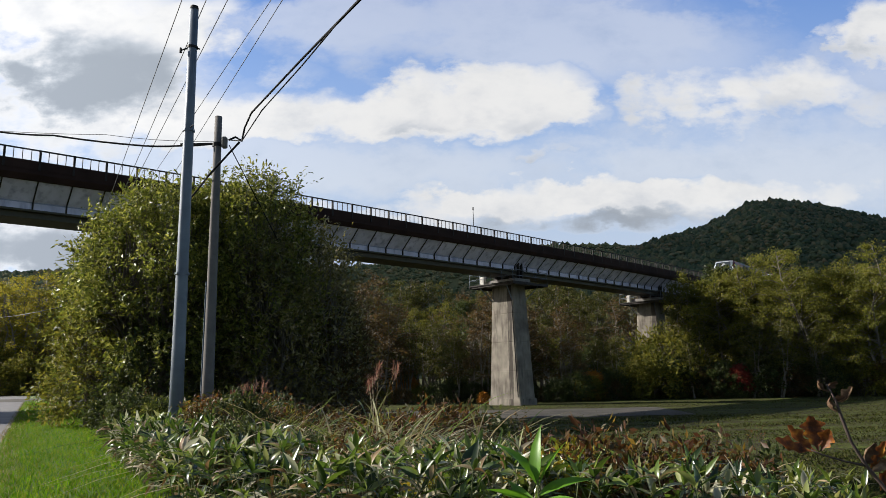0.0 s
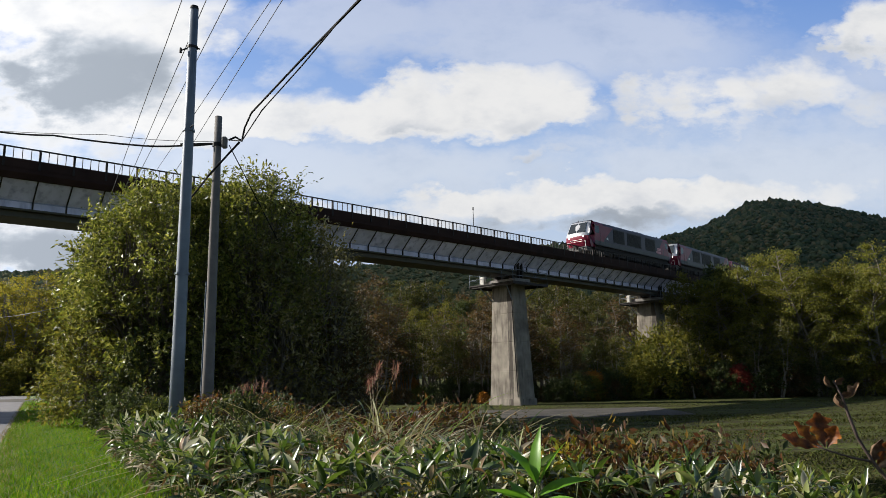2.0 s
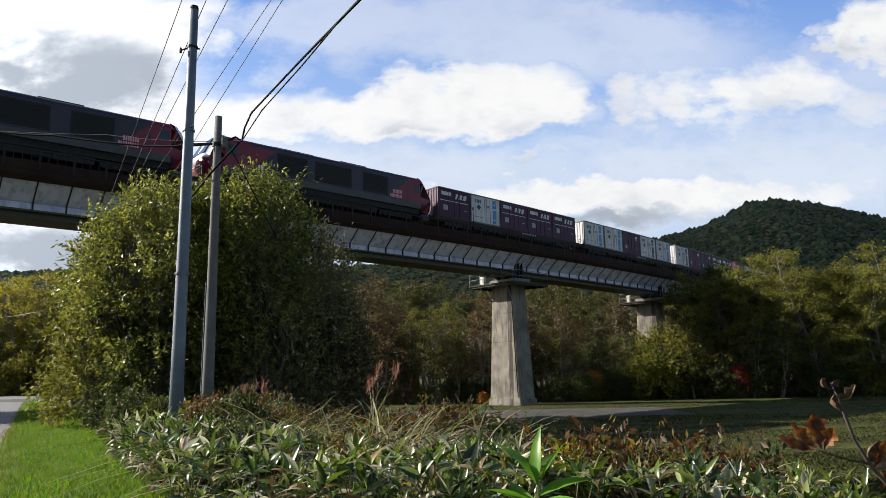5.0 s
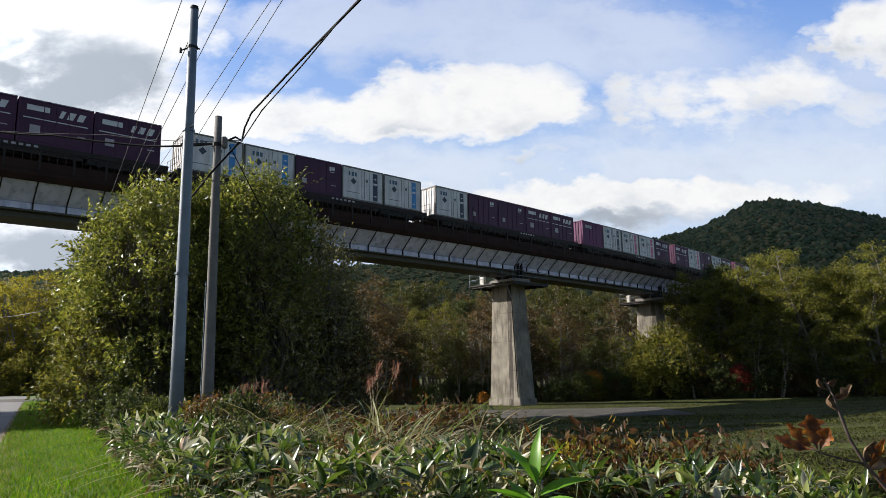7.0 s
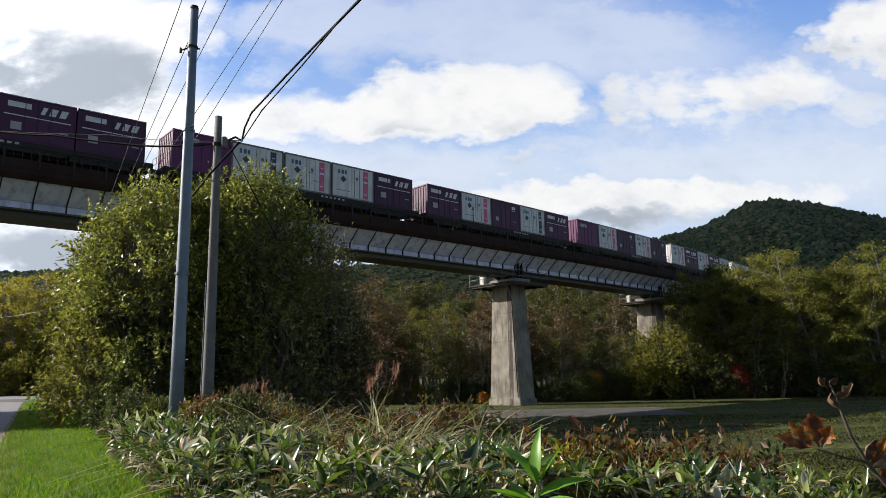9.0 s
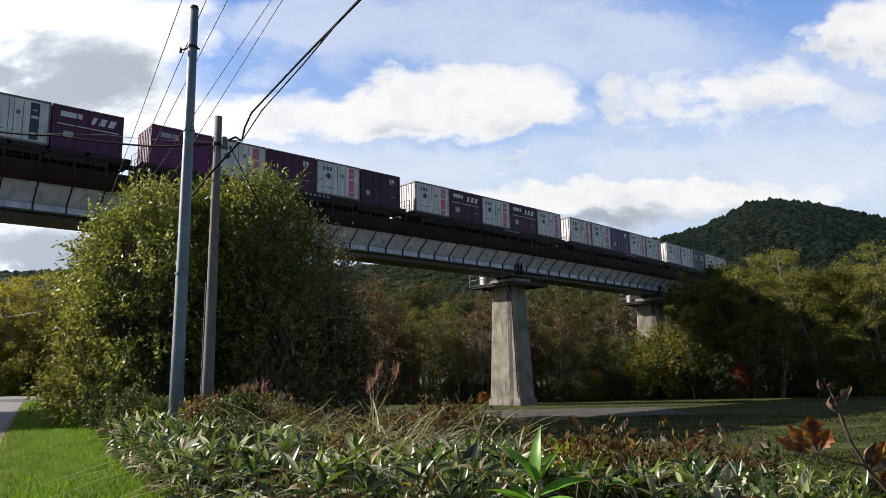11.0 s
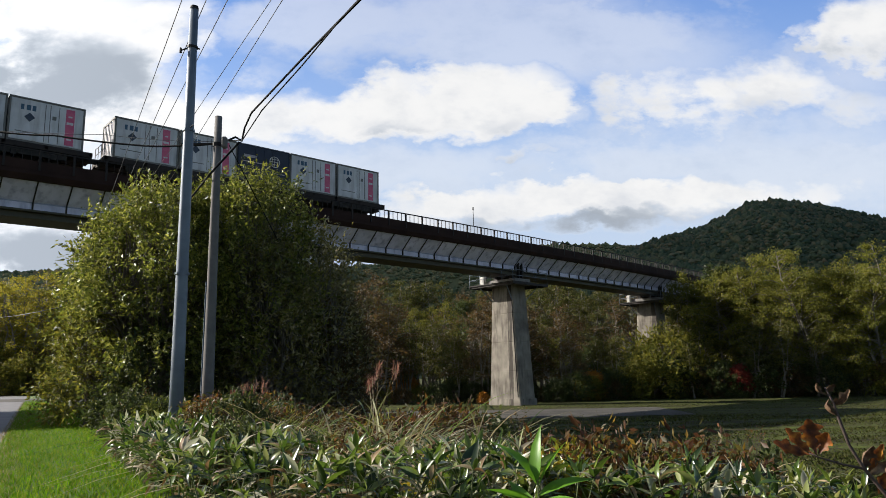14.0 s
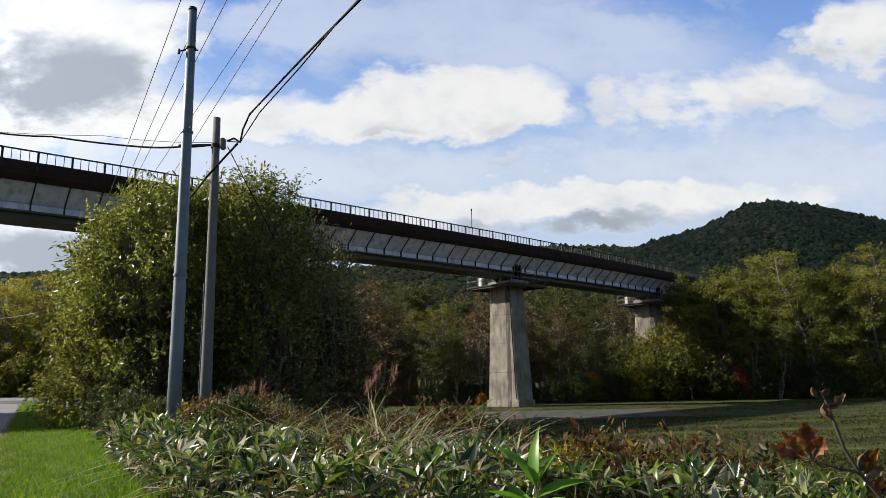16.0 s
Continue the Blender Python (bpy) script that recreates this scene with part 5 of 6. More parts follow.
def shrub(rng, label, rx, ry, height, low, tips_n, per, size, mat, stems=7, group="", spread=0.32, category="tree", droop=0.5, upright=0.0, shoots=0, bark="bark", thick=1.0):
    """A many-stemmed shrub: limbs rise from the base and fan out into a dome of leafy tips."""
    e = group_thing("tree" if category == "tree" else "bush", label, category, None, group)
    tubes, tips = [], []
    heads = []
    for s in range(stems):
        a = 2 * math.pi * (s + rng.random() * .7) / stems
        b = Vector((math.cos(a) * rx * .12, math.sin(a) * ry * .12, -0.25))
        f = Vector((math.cos(a) * rx * rng.uniform(.2, .5), math.sin(a) * ry * rng.uniform(.2, .5), height * rng.uniform(.35, .6)))
        mid = b.lerp(f, .5) + Vector((-math.cos(a), -math.sin(a), 0)) * rx * .05
        r0 = height * .009 * thick
        tubes.append(tube([b, mid, f], [r0, r0 * .75, r0 * .5], 6))
        heads.append((mid, f, r0))
    for k in range(tips_n):
        z = low + (1 - low) * ((k + rng.random()) / tips_n) ** 0.9
        t = (z - .42) / .58 if z > .42 else (.42 - z) / .75
        w = math.sqrt(max(0.02, 1 - t * t))
        a = rng.uniform(0, 2 * math.pi)
        q = rng.uniform(.55, 1.0) ** .5 * w * (0.92 + 0.22 * noise.noise((math.cos(a) * 1.6, math.sin(a) * 1.6, z * 3 + rx)))
        tip = Vector((math.cos(a) * q * rx, math.sin(a) * q * ry, z * height))
        mid, f, r0 = min(heads, key=lambda h: (h[1] - tip).length + rng.random() * rx * .4)
        st = mid.lerp(f, rng.uniform(.3, 1.0)) if tip.z > mid.z else mid.lerp(f, .1)
        el = st.lerp(tip, .55) + Vector((0, 0, .06 * height))
        tubes.append(tube([st, el, tip], [r0 * .34, r0 * .2, r0 * .06], 4))
        tips += [tip, el.lerp(tip, .5)]
        if z > .8 and rng.random() < upright:
            up = tip + Vector((rng.uniform(-.1, .1), rng.uniform(-.1, .1), rng.uniform(.25, .6)))
            tubes.append(tube([tip, up], [r0 * .1, r0 * .04], 4))
            tips.append(tip.lerp(up, .7))
    obj("trunk", *merge(tubes), M[bark], e, smooth=True)
    leaf_cloud(rng, tips, per, spread, size, mat, "crown", e, droop=droop, aspect=.36, shoots=shoots)
    return e


rt = random.Random(11)
# the big willow clump behind the poles: leafy towards the lane, thin and brown on the far side
for x, y, h, rx, ry, low, n, per, stems, name in ((-9.0, 22.0, 7.3, 3.1, 2.8, .12, 420, 39, 12, "leaf_willow"), (-5.9, 22.6, 8.75, 2.5, 2.4, .30, 290, 27, 20, "leaf_willow"), (-7.4, 23.0, 8.2, 2.4, 2.2, .3, 260, 39, 12, "leaf_willow"),
                                                  (-10.5, 23.2, 6.5, 2.1, 2.2, .08, 260, 39, 9, "leaf_willow"), (-4.3, 23.2, 7.4, 2.0, 2.0, .12, 230, 21, 22, "leaf_thin"), (-5.6, 22.0, 6.6, 2.2, 1.6, .10, 260, 18, 22, "leaf_thin"),
                                                  (-7.6, 25.5, 7.4, 3.2, 2.2, .05, 220, 21, 10, "leaf_olive"), (-10.6, 21.4, 3.6, 1.2, 1.3, .03, 130, 24, 9, "leaf_yellow"), (-8.3, 20.8, 2.6, 2.0, 1.1, .03, 120, 18, 9, "leaf_dark"),
                                                  (-3.5, 23.9, 5.2, 1.5, 1.5, .05, 200, 24, 16, "leaf_brown"), (-5.0, 25.0, 6.6, 3.0, 1.6, .03, 240, 21, 10, "leaf_dark")):
    put(shrub(rt, "thinning many-stemmed willow with brownish leaves and bare twigs" if name in ("leaf_thin", "leaf_brown") else "bushy many-stemmed willow with narrow green leaves",
              rx, ry, h, low, n, per, 0.145, M[name], stems, "roadside willows", .42, upright=.6, shoots=3, bark="bark_pale" if name == "leaf_thin" else "bark", thick=1.2), x * .82, y * .82, rt.random() * 6, .82, True)

# woodland: a handful of kinds, set out along and behind the viaduct
WOOD = [tree(rt, "tall thin woodland tree with olive autumn leaves", 14, 6.0, 5, M["leaf_olive"], 110, 48, 0.22, 0.28, "woodland trees", spread=.7, bark="bark_pale"),
        tree(rt, "woodland tree with yellowing autumn leaves", 13, 7.0, 4, M["leaf_yellow"], 120, 54, 0.21, 0.24, "woodland trees", spread=.72, bark="bark_pale"),
        tree(rt, "dark green leafy woodland tree", 13, 7.0, 1, M["leaf_dark"], 100, 52, 0.28, 0.12, "woodland trees", spread=.8, bark="bark_pale"),
        tree(rt, "woodland tree with browning leaves and bare twigs", 12, 6.5, 5, M["leaf_brown"], 100, 26, 0.24, 0.25, "woodland trees", spread=.7, bark="bark_pale"),
        tree(rt, "sunlit woodland tree with yellow-green leaves", 13.5, 7.5, 4, M["leaf_bright"], 130, 56, 0.20, 0.18, "woodland trees", spread=.72, bark="bark_pale"),
        tree(rt, "tall woodland tree with a high yellow-green crown", 13.5, 8.0, 3, M["leaf_bright"], 110, 56, 0.20, 0.42, "woodland trees", spread=.72, bark="bark_pale"),
        tree(rt, "slender bare-stemmed young tree with few olive leaves", 9, 3.0, 2, M["leaf_olive"], 34, 22, 0.24, 0.35, "woodland trees", spread=.6, bark="bark_pale"),
        tree(rt, "sunlit lemon-yellow woodland tree beside the lane", 12.5, 7.0, 5, M["leaf_sunlit_lemon"], 110, 44, 0.21, 0.10, "woodland trees", spread=.7, bark="bark_pale")]
BUSH = [shrub(rt, "low dark green leafy bush", 2.3, 2.3, 3.2, .03, 80, 27, 0.26, M["leaf_dark"], 7, "undergrowth bushes", .5, "bush", shoots=3),
        shrub(rt, "low yellow-green leafy bush", 2.1, 2.1, 2.8, .03, 80, 27, 0.24, M["leaf_yellow"], 7, "undergrowth bushes", .5, "bush", shoots=3),
        shrub(rt, "low brown and olive bush", 2.1, 2.1, 2.6, .03, 80, 24, 0.24, M["leaf_brown"], 7, "undergrowth bushes", .5, "bush", shoots=3),
        shrub(rt, "small shrub with bright red leaves", 1.6, 1.6, 4.2, .2, 90, 40, 0.20, M["leaf_red"], 5, "undergrowth bushes", .4, "bush"),
        shrub(rt, "small shrub with orange autumn leaves", 1.2, 1.2, 2.0, .05, 70, 36, 0.18, M["leaf_orange"], 5, "undergrowth bushes", .36, "bush")]
for i, t in enumerate(WOOD + BUSH):
    put(t, -140 - 12 * i, 150, 0, 1, True)


def plant(kinds, rows):
    for u, y, k, s in rows:
        put(kinds[k], u * y, y, rt.uniform(0, 6.28), s * rt.uniform(.92, 1.08))


# far bank behind the viaduct: across per metre of depth, depth, kind, size
for i in range(64):
    u = -0.80 + 1.62 * i / 63 + rt.uniform(-.01, .01)
    y = rt.uniform(92, 125)
    plant(WOOD, [(u, y, rt.choice((0, 0, 1, 3, 2, 0)), rt.uniform(1.0, 1.3))])
for i in range(38):
    u = -0.80 + 1.62 * i / 37 + rt.uniform(-.01, .01)
    y = rt.uniform(78, 90)
    plant(WOOD, [(u, y, rt.choice((0, 3, 2, 1, 0)), rt.uniform(.5, .62) if .08 < u < .32 else rt.uniform(.7, .9))])
for i in range(62):
    u = -0.75 + 1.5 * i / 61
    y = rt.uniform(67, 74)
    if all((Vector((u * y, y)) - track(s, 0).xy).length > 3.6 for s in JOINTS[10:14]):
        plant(BUSH, [(u, y, rt.choice((0, 0, 1, 2, 2)), rt.uniform(.35, .75))])
for i in range(60):
    u, y = -0.30 + 0.66 * rt.random(), rt.uniform(70, 78)
    if not .25 < u < .335 and all((Vector((u * y, y)) - track(s, 0).xy).length > 3.6 for s in JOINTS[10:14]):
        plant(WOOD, [(u, y, rt.choice((6, 6, 6, 3)), rt.uniform(.65, 1.0) if u > -.05 else rt.uniform(.8, 1.15))])
# right-hand trees in front of the viaduct: low ones before the second pier, high crowns further on
plant(WOOD, [(.345, 76, 0, .93), (.378, 74, 1, 1.06), (.365, 71, 6, 1.0), (.395, 76, 2, 1.13), (.405, 73, 5, 1.08), (.418, 75, 1, 1.14), (.432, 75, 0, 1.10), (.455, 71, 5, 1.10), (.48, 70, 4, 1.04), (.52, 68, 4, 1.08), (.555, 70, 1, 1.05), (.59, 67, 4, 1.05), (.63, 70, 4, 1.1), (.67, 68, 1, 1.1), (.72, 68, 4, 1.1),
             (.37, 80, 1, .8), (.44, 78, 0, .95), (.50, 77, 1, 1.0), (.57, 78, 4, 1.0), (.62, 76, 0, 1.0), (.345, 68, 6, .7), (.43, 67, 6, .9), (.47, 66, 6, .9), (.52, 66, 6, .8)])
plant(BUSH, [(.155, 67, 0, .55), (.20, 68, 1, .7), (.235, 69, 0, .8), (.262, 70, 1, 1.0), (.285, 69, 1, 1.2), (.305, 72, 1, 1.9), (.325, 70, 0, 1.2), (.36, 69, 2, 1.0), (.385, 68, 0, .9), (.44, 68, 0, 1.0), (.48, 67, 2, .9), (.53, 66, 0, 1.0), (.58, 66, 1, 1.0), (.63, 65, 2, 1.0), (.68, 65, 0, 1.0),
             (.412, 67, 3, .68), (.275, 76, 0, 1.3), (.205, 70, 4, 1.3), (.052, 66, 4, .55), (-.065, 84, 4, 1.9)])
# left-hand woodland beyond the lane
plant(WOOD, [(-.72, 76, 7, 1.1), (-.67, 74, 7, 1.02), (-.635, 77, 7, 1.05), (-.60, 74, 7, 1.0), (-.565, 76, 7, 1.05), (-.51, 77, 4, 1.0), (-.46, 80, 0, 1.05)])
for i in range(16):
    plant(WOOD, [(-.24 + .42 * i / 15, rt.uniform(128, 145), rt.choice((0, 0, 3)), rt.uniform(1.6, 1.85))])
plant(BUSH, [(-.66, 70, 1, 1.2), (-.62, 69, 1, 1.0), (-.58, 70, 1, 1.2), (-.55, 71, 1, 1.1), (-.70, 70, 1, 1.2), (-.64, 72, 1, 1.5), (-.60, 73, 1, 1.5), (-.57, 73, 2, 1.5)])


# ---- verge grass ----
def blades(rng_seed, pts, size, width, mat, name, label, lean=0.5, segs=2, parent=None, nod=0.35):
    """Curved tapering blades at the given (x, y, z, height) places."""
    npr = np.random.RandomState(rng_seed)
    P = np.array(pts)
    n = len(P)
    a = npr.rand(n) * 2 * np.pi
    out = np.stack([np.cos(a), np.sin(a), np.zeros(n)], 1)
    sd = np.stack([-np.sin(a + .6), np.cos(a + .6), np.zeros(n)], 1)
    h = P[:, 3] * size
    ln = lean * (0.4 + npr.rand(n))
    v = np.empty((n, 2 * segs + 1, 3))
    for k in range(segs):
        t = k / segs
        c = P[:, :3] + out * (h * ln * t * t)[:, None] + np.array((0, 0, 1)) * (h * (t - nod * ln * t * t * t))[:, None]
        w = (width * (1 - .45 * t) * (0.7 + .6 * npr.rand(n)))[:, None] * .5
        v[:, 2 * k], v[:, 2 * k + 1] = c - sd * w, c + sd * w
    v[:, -1] = P[:, :3] + out * (h * ln)[:, None] + np.array((0, 0, 1)) * (h * (1 - nod * ln))[:, None]
    tris = []
    for k in range(segs - 1):
        tris += [2 * k, 2 * k + 1, 2 * k + 3, 2 * k, 2 * k + 3, 2 * k + 2]
    tris += [2 * segs - 2, 2 * segs - 1, 2 * segs]
    nt = len(tris) // 3
    me = bpy.data.meshes.new(name)
    me.vertices.add(v.shape[0] * v.shape[1])
    me.vertices.foreach_set("co", v.ravel())
    me.loops.add(n * nt * 3)
    me.loops.foreach_set("vertex_index", ((np.arange(n) * v.shape[1])[:, None] + np.array(tris)).ravel())
    me.polygons.add(n * nt)
    me.polygons.foreach_set("loop_start", np.arange(n * nt) * 3)
    me.update(calc_edges=True)
    me.validate()
    me.materials.append(mat)
    ob = new(name, me)
    if parent is not None:
        ob.parent = parent
        return ob
    return tagged(ob, label, "grass", kind="stuff")


def verge_places(n, seed, d0, d1, f0, f1, h0, h1):
    """Places along the lane: d metres along it, f metres from its edge."""
    r = random.Random(seed)
    out = []
    for _ in range(n):
        d = d0 * (d1 / d0) ** r.random()
        f = r.uniform(f0, f1)
        x, y = ROAD_X + ROAD_DIR.x * d + 0.866 * f, ROAD_DIR.y * d + 0.5 * f
        out.append((x, y, ground_z(x, y), r.uniform(h0, h1)))
    return out


M["verge_soil"] = surface("verge_soil", (0.035, 0.07, 0.008), (0.08, 0.125, 0.016), 4, 0.95, bump=0.5)
strip([(ROAD_X + ROAD_DIR.x * d + .866 * .85, ROAD_DIR.y * d + .425) for d in range(2, 92, 3)], 1.8, 0.004, M["verge_soil"], "verge", "low grassy earth verge beside the lane")
blades(5, verge_places(60000, 5, 4.2, 55.0, 0.0, 1.75, .04, .12), 1.0, 0.010, M["grass"], "verge_grass", "short bright green grass on the verge", 0.7)
blades(6, verge_places(6000, 6, 4.2, 50.0, -0.12, 0.30, .04, .09), 1.0, 0.010, M["reed"], "dry_grass", "yellowed dry grass along the lane edge", 0.8)


# ---- bamboo grass, reeds and weeds in the foreground ----
def leaf_mesh(name, length, width, mat, curl):
    """A lance-shaped leaf along +x with a folded midrib and drooping tip."""
    vs, fs = [], []
    n = 6
    for i in range(n + 1):
        t = i / n
        w = width * .5 * (math.sin(math.pi * min(1, t * 1.02) ** .72) if 0 < t < 1 else 0.02)
        z = .06 * length * math.sin(t * 2.2) - curl * length * t * t
        vs += [(length * t, -w, z + w * .35), (length * t, 0, z), (length * t, w, z + w * .35)]
    for i in range(n):
        a = i * 3
        fs += [(a, a + 1, a + 4, a + 3), (a + 1, a + 2, a + 5, a + 4)]
    me = bpy.data.meshes.new(name)
    me.from_pydata(vs, [], fs)
    me.materials.append(mat)
    me.polygons.foreach_set("use_smooth", [True] * len(fs))
    return me


M["sasa_dry"] = foliage("dry_bamboo_leaf", [(0.30, 0.25, 0.15), (0.16, 0.085, 0.03), (0.42, 0.38, 0.27), (0.20, 0.11, 0.03), (0.09, 0.05, 0.02)], .45, .25)
LEAVES = [leaf_mesh("leaf", .155, w, M["sasa"], c) for c, w in ((-.06, .034), (.15, .038), (.5, .034))] + [leaf_mesh("leaf", .15, .028, M["sasa_dry"], .8)]


def sasa_leaves(r, h):
    """Stem curve and leaf poses of one bamboo grass plant."""
    a = r.uniform(0, 6.28)
    bend = r.uniform(.05, .3) * h
    pts = [Vector((math.cos(a) * bend * t * t, math.sin(a) * bend * t * t, h * t)) for t in (0, .35, .7, 1.0)]
    poses = []
    lean_to = r.uniform(0, 6.28)
    for k in range(r.randint(7, 11)):
        t = 1.0 - .55 * (k / 10) ** 1.3 if k > 4 else 1.0
        i = min(2, int(t / .35)) if t < .7 else 2
        p = pts[2].lerp(pts[3], (t - .7) / .3) if t >= .7 else pts[1].lerp(pts[2], (t - .35) / .35)
        m = Matrix.Translation(p) @ Matrix.Rotation(lean_to + k * 2.4 + r.uniform(-.5, .5), 4, "Z") @ Matrix.Rotation(-(r.uniform(.15, 1.25) if k < 5 else r.uniform(-.5, .7)), 4, "Y") @ Matrix.Rotation(r.uniform(-.9, .9), 4, "X") @ Matrix.Scale(r.uniform(.65, 1.25), 4)
        poses.append((m, 3 if r.random() < .2 else r.randrange(3)))
    return pts, poses


M["stem"] = surface("green_stem", (0.06, 0.08, 0.03), (0.12, 0.13, 0.05), 8, 0.6)
rs = random.Random(21)


def veg_top(u):
    """Height of the plants' tops as seen: up per metre of depth."""
    return interp([(-.42, -.10), (-.34, -.085), (-.2, -.092), (-.05, -.100), (.05, -.105), (.13, -.112), (.2, -.120), (.3, -.130), (.42, -.142), (.5, -.155), (.55, -.19), (.7, -.22)], u) + .022 * noise.noise((u * 14, 2.7, 0))


def sasa_field():
    vs, fs, stems, dv, df = [], [], [], [], []
    near = 0
    spots = []
    for _ in range(2100):
        y = 3.9 + 5.6 * rs.random() ** 1.2
        u = rs.uniform(-.42, .66)
        x = u * y
        if road_off(x, y) < 1.45 or y > 5.3 + 4.2 * smooth01(-.20, .0, u) or noise.noise((x * 1.1, y * 1.1, 8.0)) > .34:
            continue
        top = EYE[2] + y * (veg_top(u) - rs.random() ** 1.3 * .075 - (0.02 if y < 4.6 else 0))
        g = ground_z(x, y)
        if top - g > .2:
            spots.append((x, y, g, min(1.75, top - g)))
    for _ in range(420):
        d, f = 5.4 + 5.5 * rs.random(), 1.42 + .9 * rs.random() ** 1.5
        x, y = ROAD_X + ROAD_DIR.x * d + 0.866 * f, ROAD_DIR.y * d + 0.5 * f
        spots.append((x, y, ground_z(x, y), rs.uniform(.22, .5) + .15 * (f - 1.4)))
    for _ in range(260):
        y = 9.0 + 3.0 * rs.random()
        u = rs.uniform(.06, .55)
        if road_off(u * y, y) > 1.6:
            spots.append((u * y, y, ground_z(u * y, y), max(.15, EYE[2] + y * (veg_top(u) + .012 - .04 * rs.random()) - ground_z(u * y, y))))
    spots.sort(key=lambda q: q[1])
    for x, y, g, h in spots:
        pts, poses = sasa_leaves(rs, h)
        if near < 60:
            near += 1
            e = group_thing("bamboo_grass", "knee-high bamboo grass with long glossy green leaves", "plant", Matrix.Translation((x, y, g)), "bamboo grass plants")
            obj("stem", *tube(pts, [.006, .005, .004, .003], 5), M["stem"], e)
            for m, k in poses:
                q = new("leaf", LEAVES[k])
                q.parent = e
                q.matrix_local = m
        else:
            for m, k in poses:
                tv, tf = (dv, df) if k == 3 else (vs, fs)
                o = len(tv)
                mm = Matrix.Translation((x, y, g)) @ m
                tv += [mm @ v.co for v in LEAVES[k].vertices]
                tf += [tuple(i + o for i in p.vertices) for p in LEAVES[k].polygons]
            stems.append(tube([Vector((x, y, g)) + p for p in pts], [.006, .005, .004, .003], 4))
    tagged(obj("bamboo_grass_thicket", vs, fs, M["sasa"], smooth=True), "dense thicket of glossy bamboo grass leaves", "plants", kind="stuff")
    tagged(obj("withered_leaves", dv, df, M["sasa_dry"], smooth=True), "withered pale brown bamboo grass leaves", "plants", kind="stuff")
    tagged(obj("bamboo_grass_stems", *merge(stems), M["stem"]), "thin green stems of the bamboo grass", "plants", kind="stuff")


sasa_field()


def reed_clump(label, x, y, h, n, seed, mat, plume=True, spread=.6, width=.026, arch=1.0):
    """A tuft of arching blades with a few feathery plumes."""
    r = random.Random(seed)
    e = group_thing("reed_clump", label, "grass", Matrix.Translation((x, y, ground_z(x, y))), "tufts of tall grass")
    for k in range(3):
        blades(seed + k, [(r.gauss(0, spread * .4), r.gauss(0, spread * .4), -.05, h * r.uniform(.8, 1.5)) for _ in range(n // 3)], 1.0, width, mat if k < 2 else M["sasa"], "blade_tuft", "", arch, 7, e, .55 / arch)
    if plume:
        for k in range(4):
            a = r.uniform(0, 6.28)
            top = Vector((math.cos(a) * .25, math.sin(a) * .25, h * r.uniform(1.0, 1.18)))
            st = tube([Vector((0, 0, 0)), Vector((0, 0, h * .6)), top], [.006, .005, .003], 5)
            c = obj("culm", *st, M["reed"], e)
            pl = [(top.x + r.gauss(0, .02), top.y + r.gauss(0, .02), top.z - .02 - .14 * r.random(), r.uniform(.10, .2)) for _ in range(26)]
            blades(seed + 9 + k, pl, 1.0, .006, M["plume"], "plume", "", .9, 3, c)
    return e


M["plume"] = foliage("reddish_plume", [(0.20, 0.07, 0.05), (0.26, 0.12, 0.08), (0.30, 0.18, 0.12)], .7, .35)
M["leaf_rust"] = foliage("rusty_leaf", [(0.040, 0.018, 0.009), (0.075, 0.030, 0.012), (0.045, 0.042, 0.012), (0.14, 0.055, 0.013), (0.035, 0.045, 0.011), (0.22, 0.13, 0.02)])
M["leaf_gold"] = foliage("golden_leaf", [(0.10, 0.12, 0.012), (0.24, 0.20, 0.016), (0.34, 0.24, 0.015), (0.08, 0.12, 0.015)])
M["reed_green"] = foliage("green_reed", [(0.10, 0.13, 0.03), (0.17, 0.18, 0.05), (0.28, 0.25, 0.11), (0.36, 0.31, 0.18), (0.24, 0.15, 0.04)], 0.4, 0.35)
for u, y, dv, n, sd in ((-.27, 9.5, -.02, 90, 101), (-.22, 10.0, -.022, 90, 111), (-.30, 10.5, -.03, 80, 121), (-.10, 8.6, -.012, 80, 131), (-.06, 8.2, -.026, 70, 141), (-.02, 8.8, -.035, 40, 151), (-.17, 9.0, -.05, 50, 161), (-.34, 9.2, -.06, 60, 171), (.03, 8.4, -.055, 40, 181), (-.25, 8.2, -.035, 80, 191), (-.19, 8.4, -.03, 80, 201), (-.31, 8.0, -.05, 70, 211), (-.08, 7.6, -.04, 60, 221), (-.13, 8.0, -.05, 60, 231)):
    x = u * y
    reed_clump("tall arching dry reed tuft among weeds", x, y, EYE[2] + y * dv - ground_z(x, y), n, sd, M["reed"], sd in (131, 101, 121))

WEED = [shrub(rt, "tangled rusty brown weeds and stalks", .75, .75, 1.35, .05, 100, 12, .095, M["leaf_rust"], 9, "roadside weeds", .20, "plant", .2, shoots=3, thick=.8),
        shrub(rt, "tangled green roadside weeds and vines", .8, .8, 1.2, .05, 100, 15, .105, M["leaf_willow"], 9, "roadside weeds", .17, "plant", .2, shoots=3, thick=.8),
        shrub(rt, "dark green leafy roadside weeds", .8, .8, 1.3, .05, 100, 15, .11, M["leaf_dark"], 9, "roadside weeds", .17, "plant", .2, shoots=3, thick=.8),
        shrub(rt, "roadside weed with golden yellow leaves", .5, .5, 1.2, .3, 40, 9, .085, M["leaf_gold"], 6, "roadside weeds", .16, "plant", .2, shoots=3, thick=.8)]
for i, t in enumerate(WEED):
    put(t, -30 - 3 * i, -20, 0, 1, True)
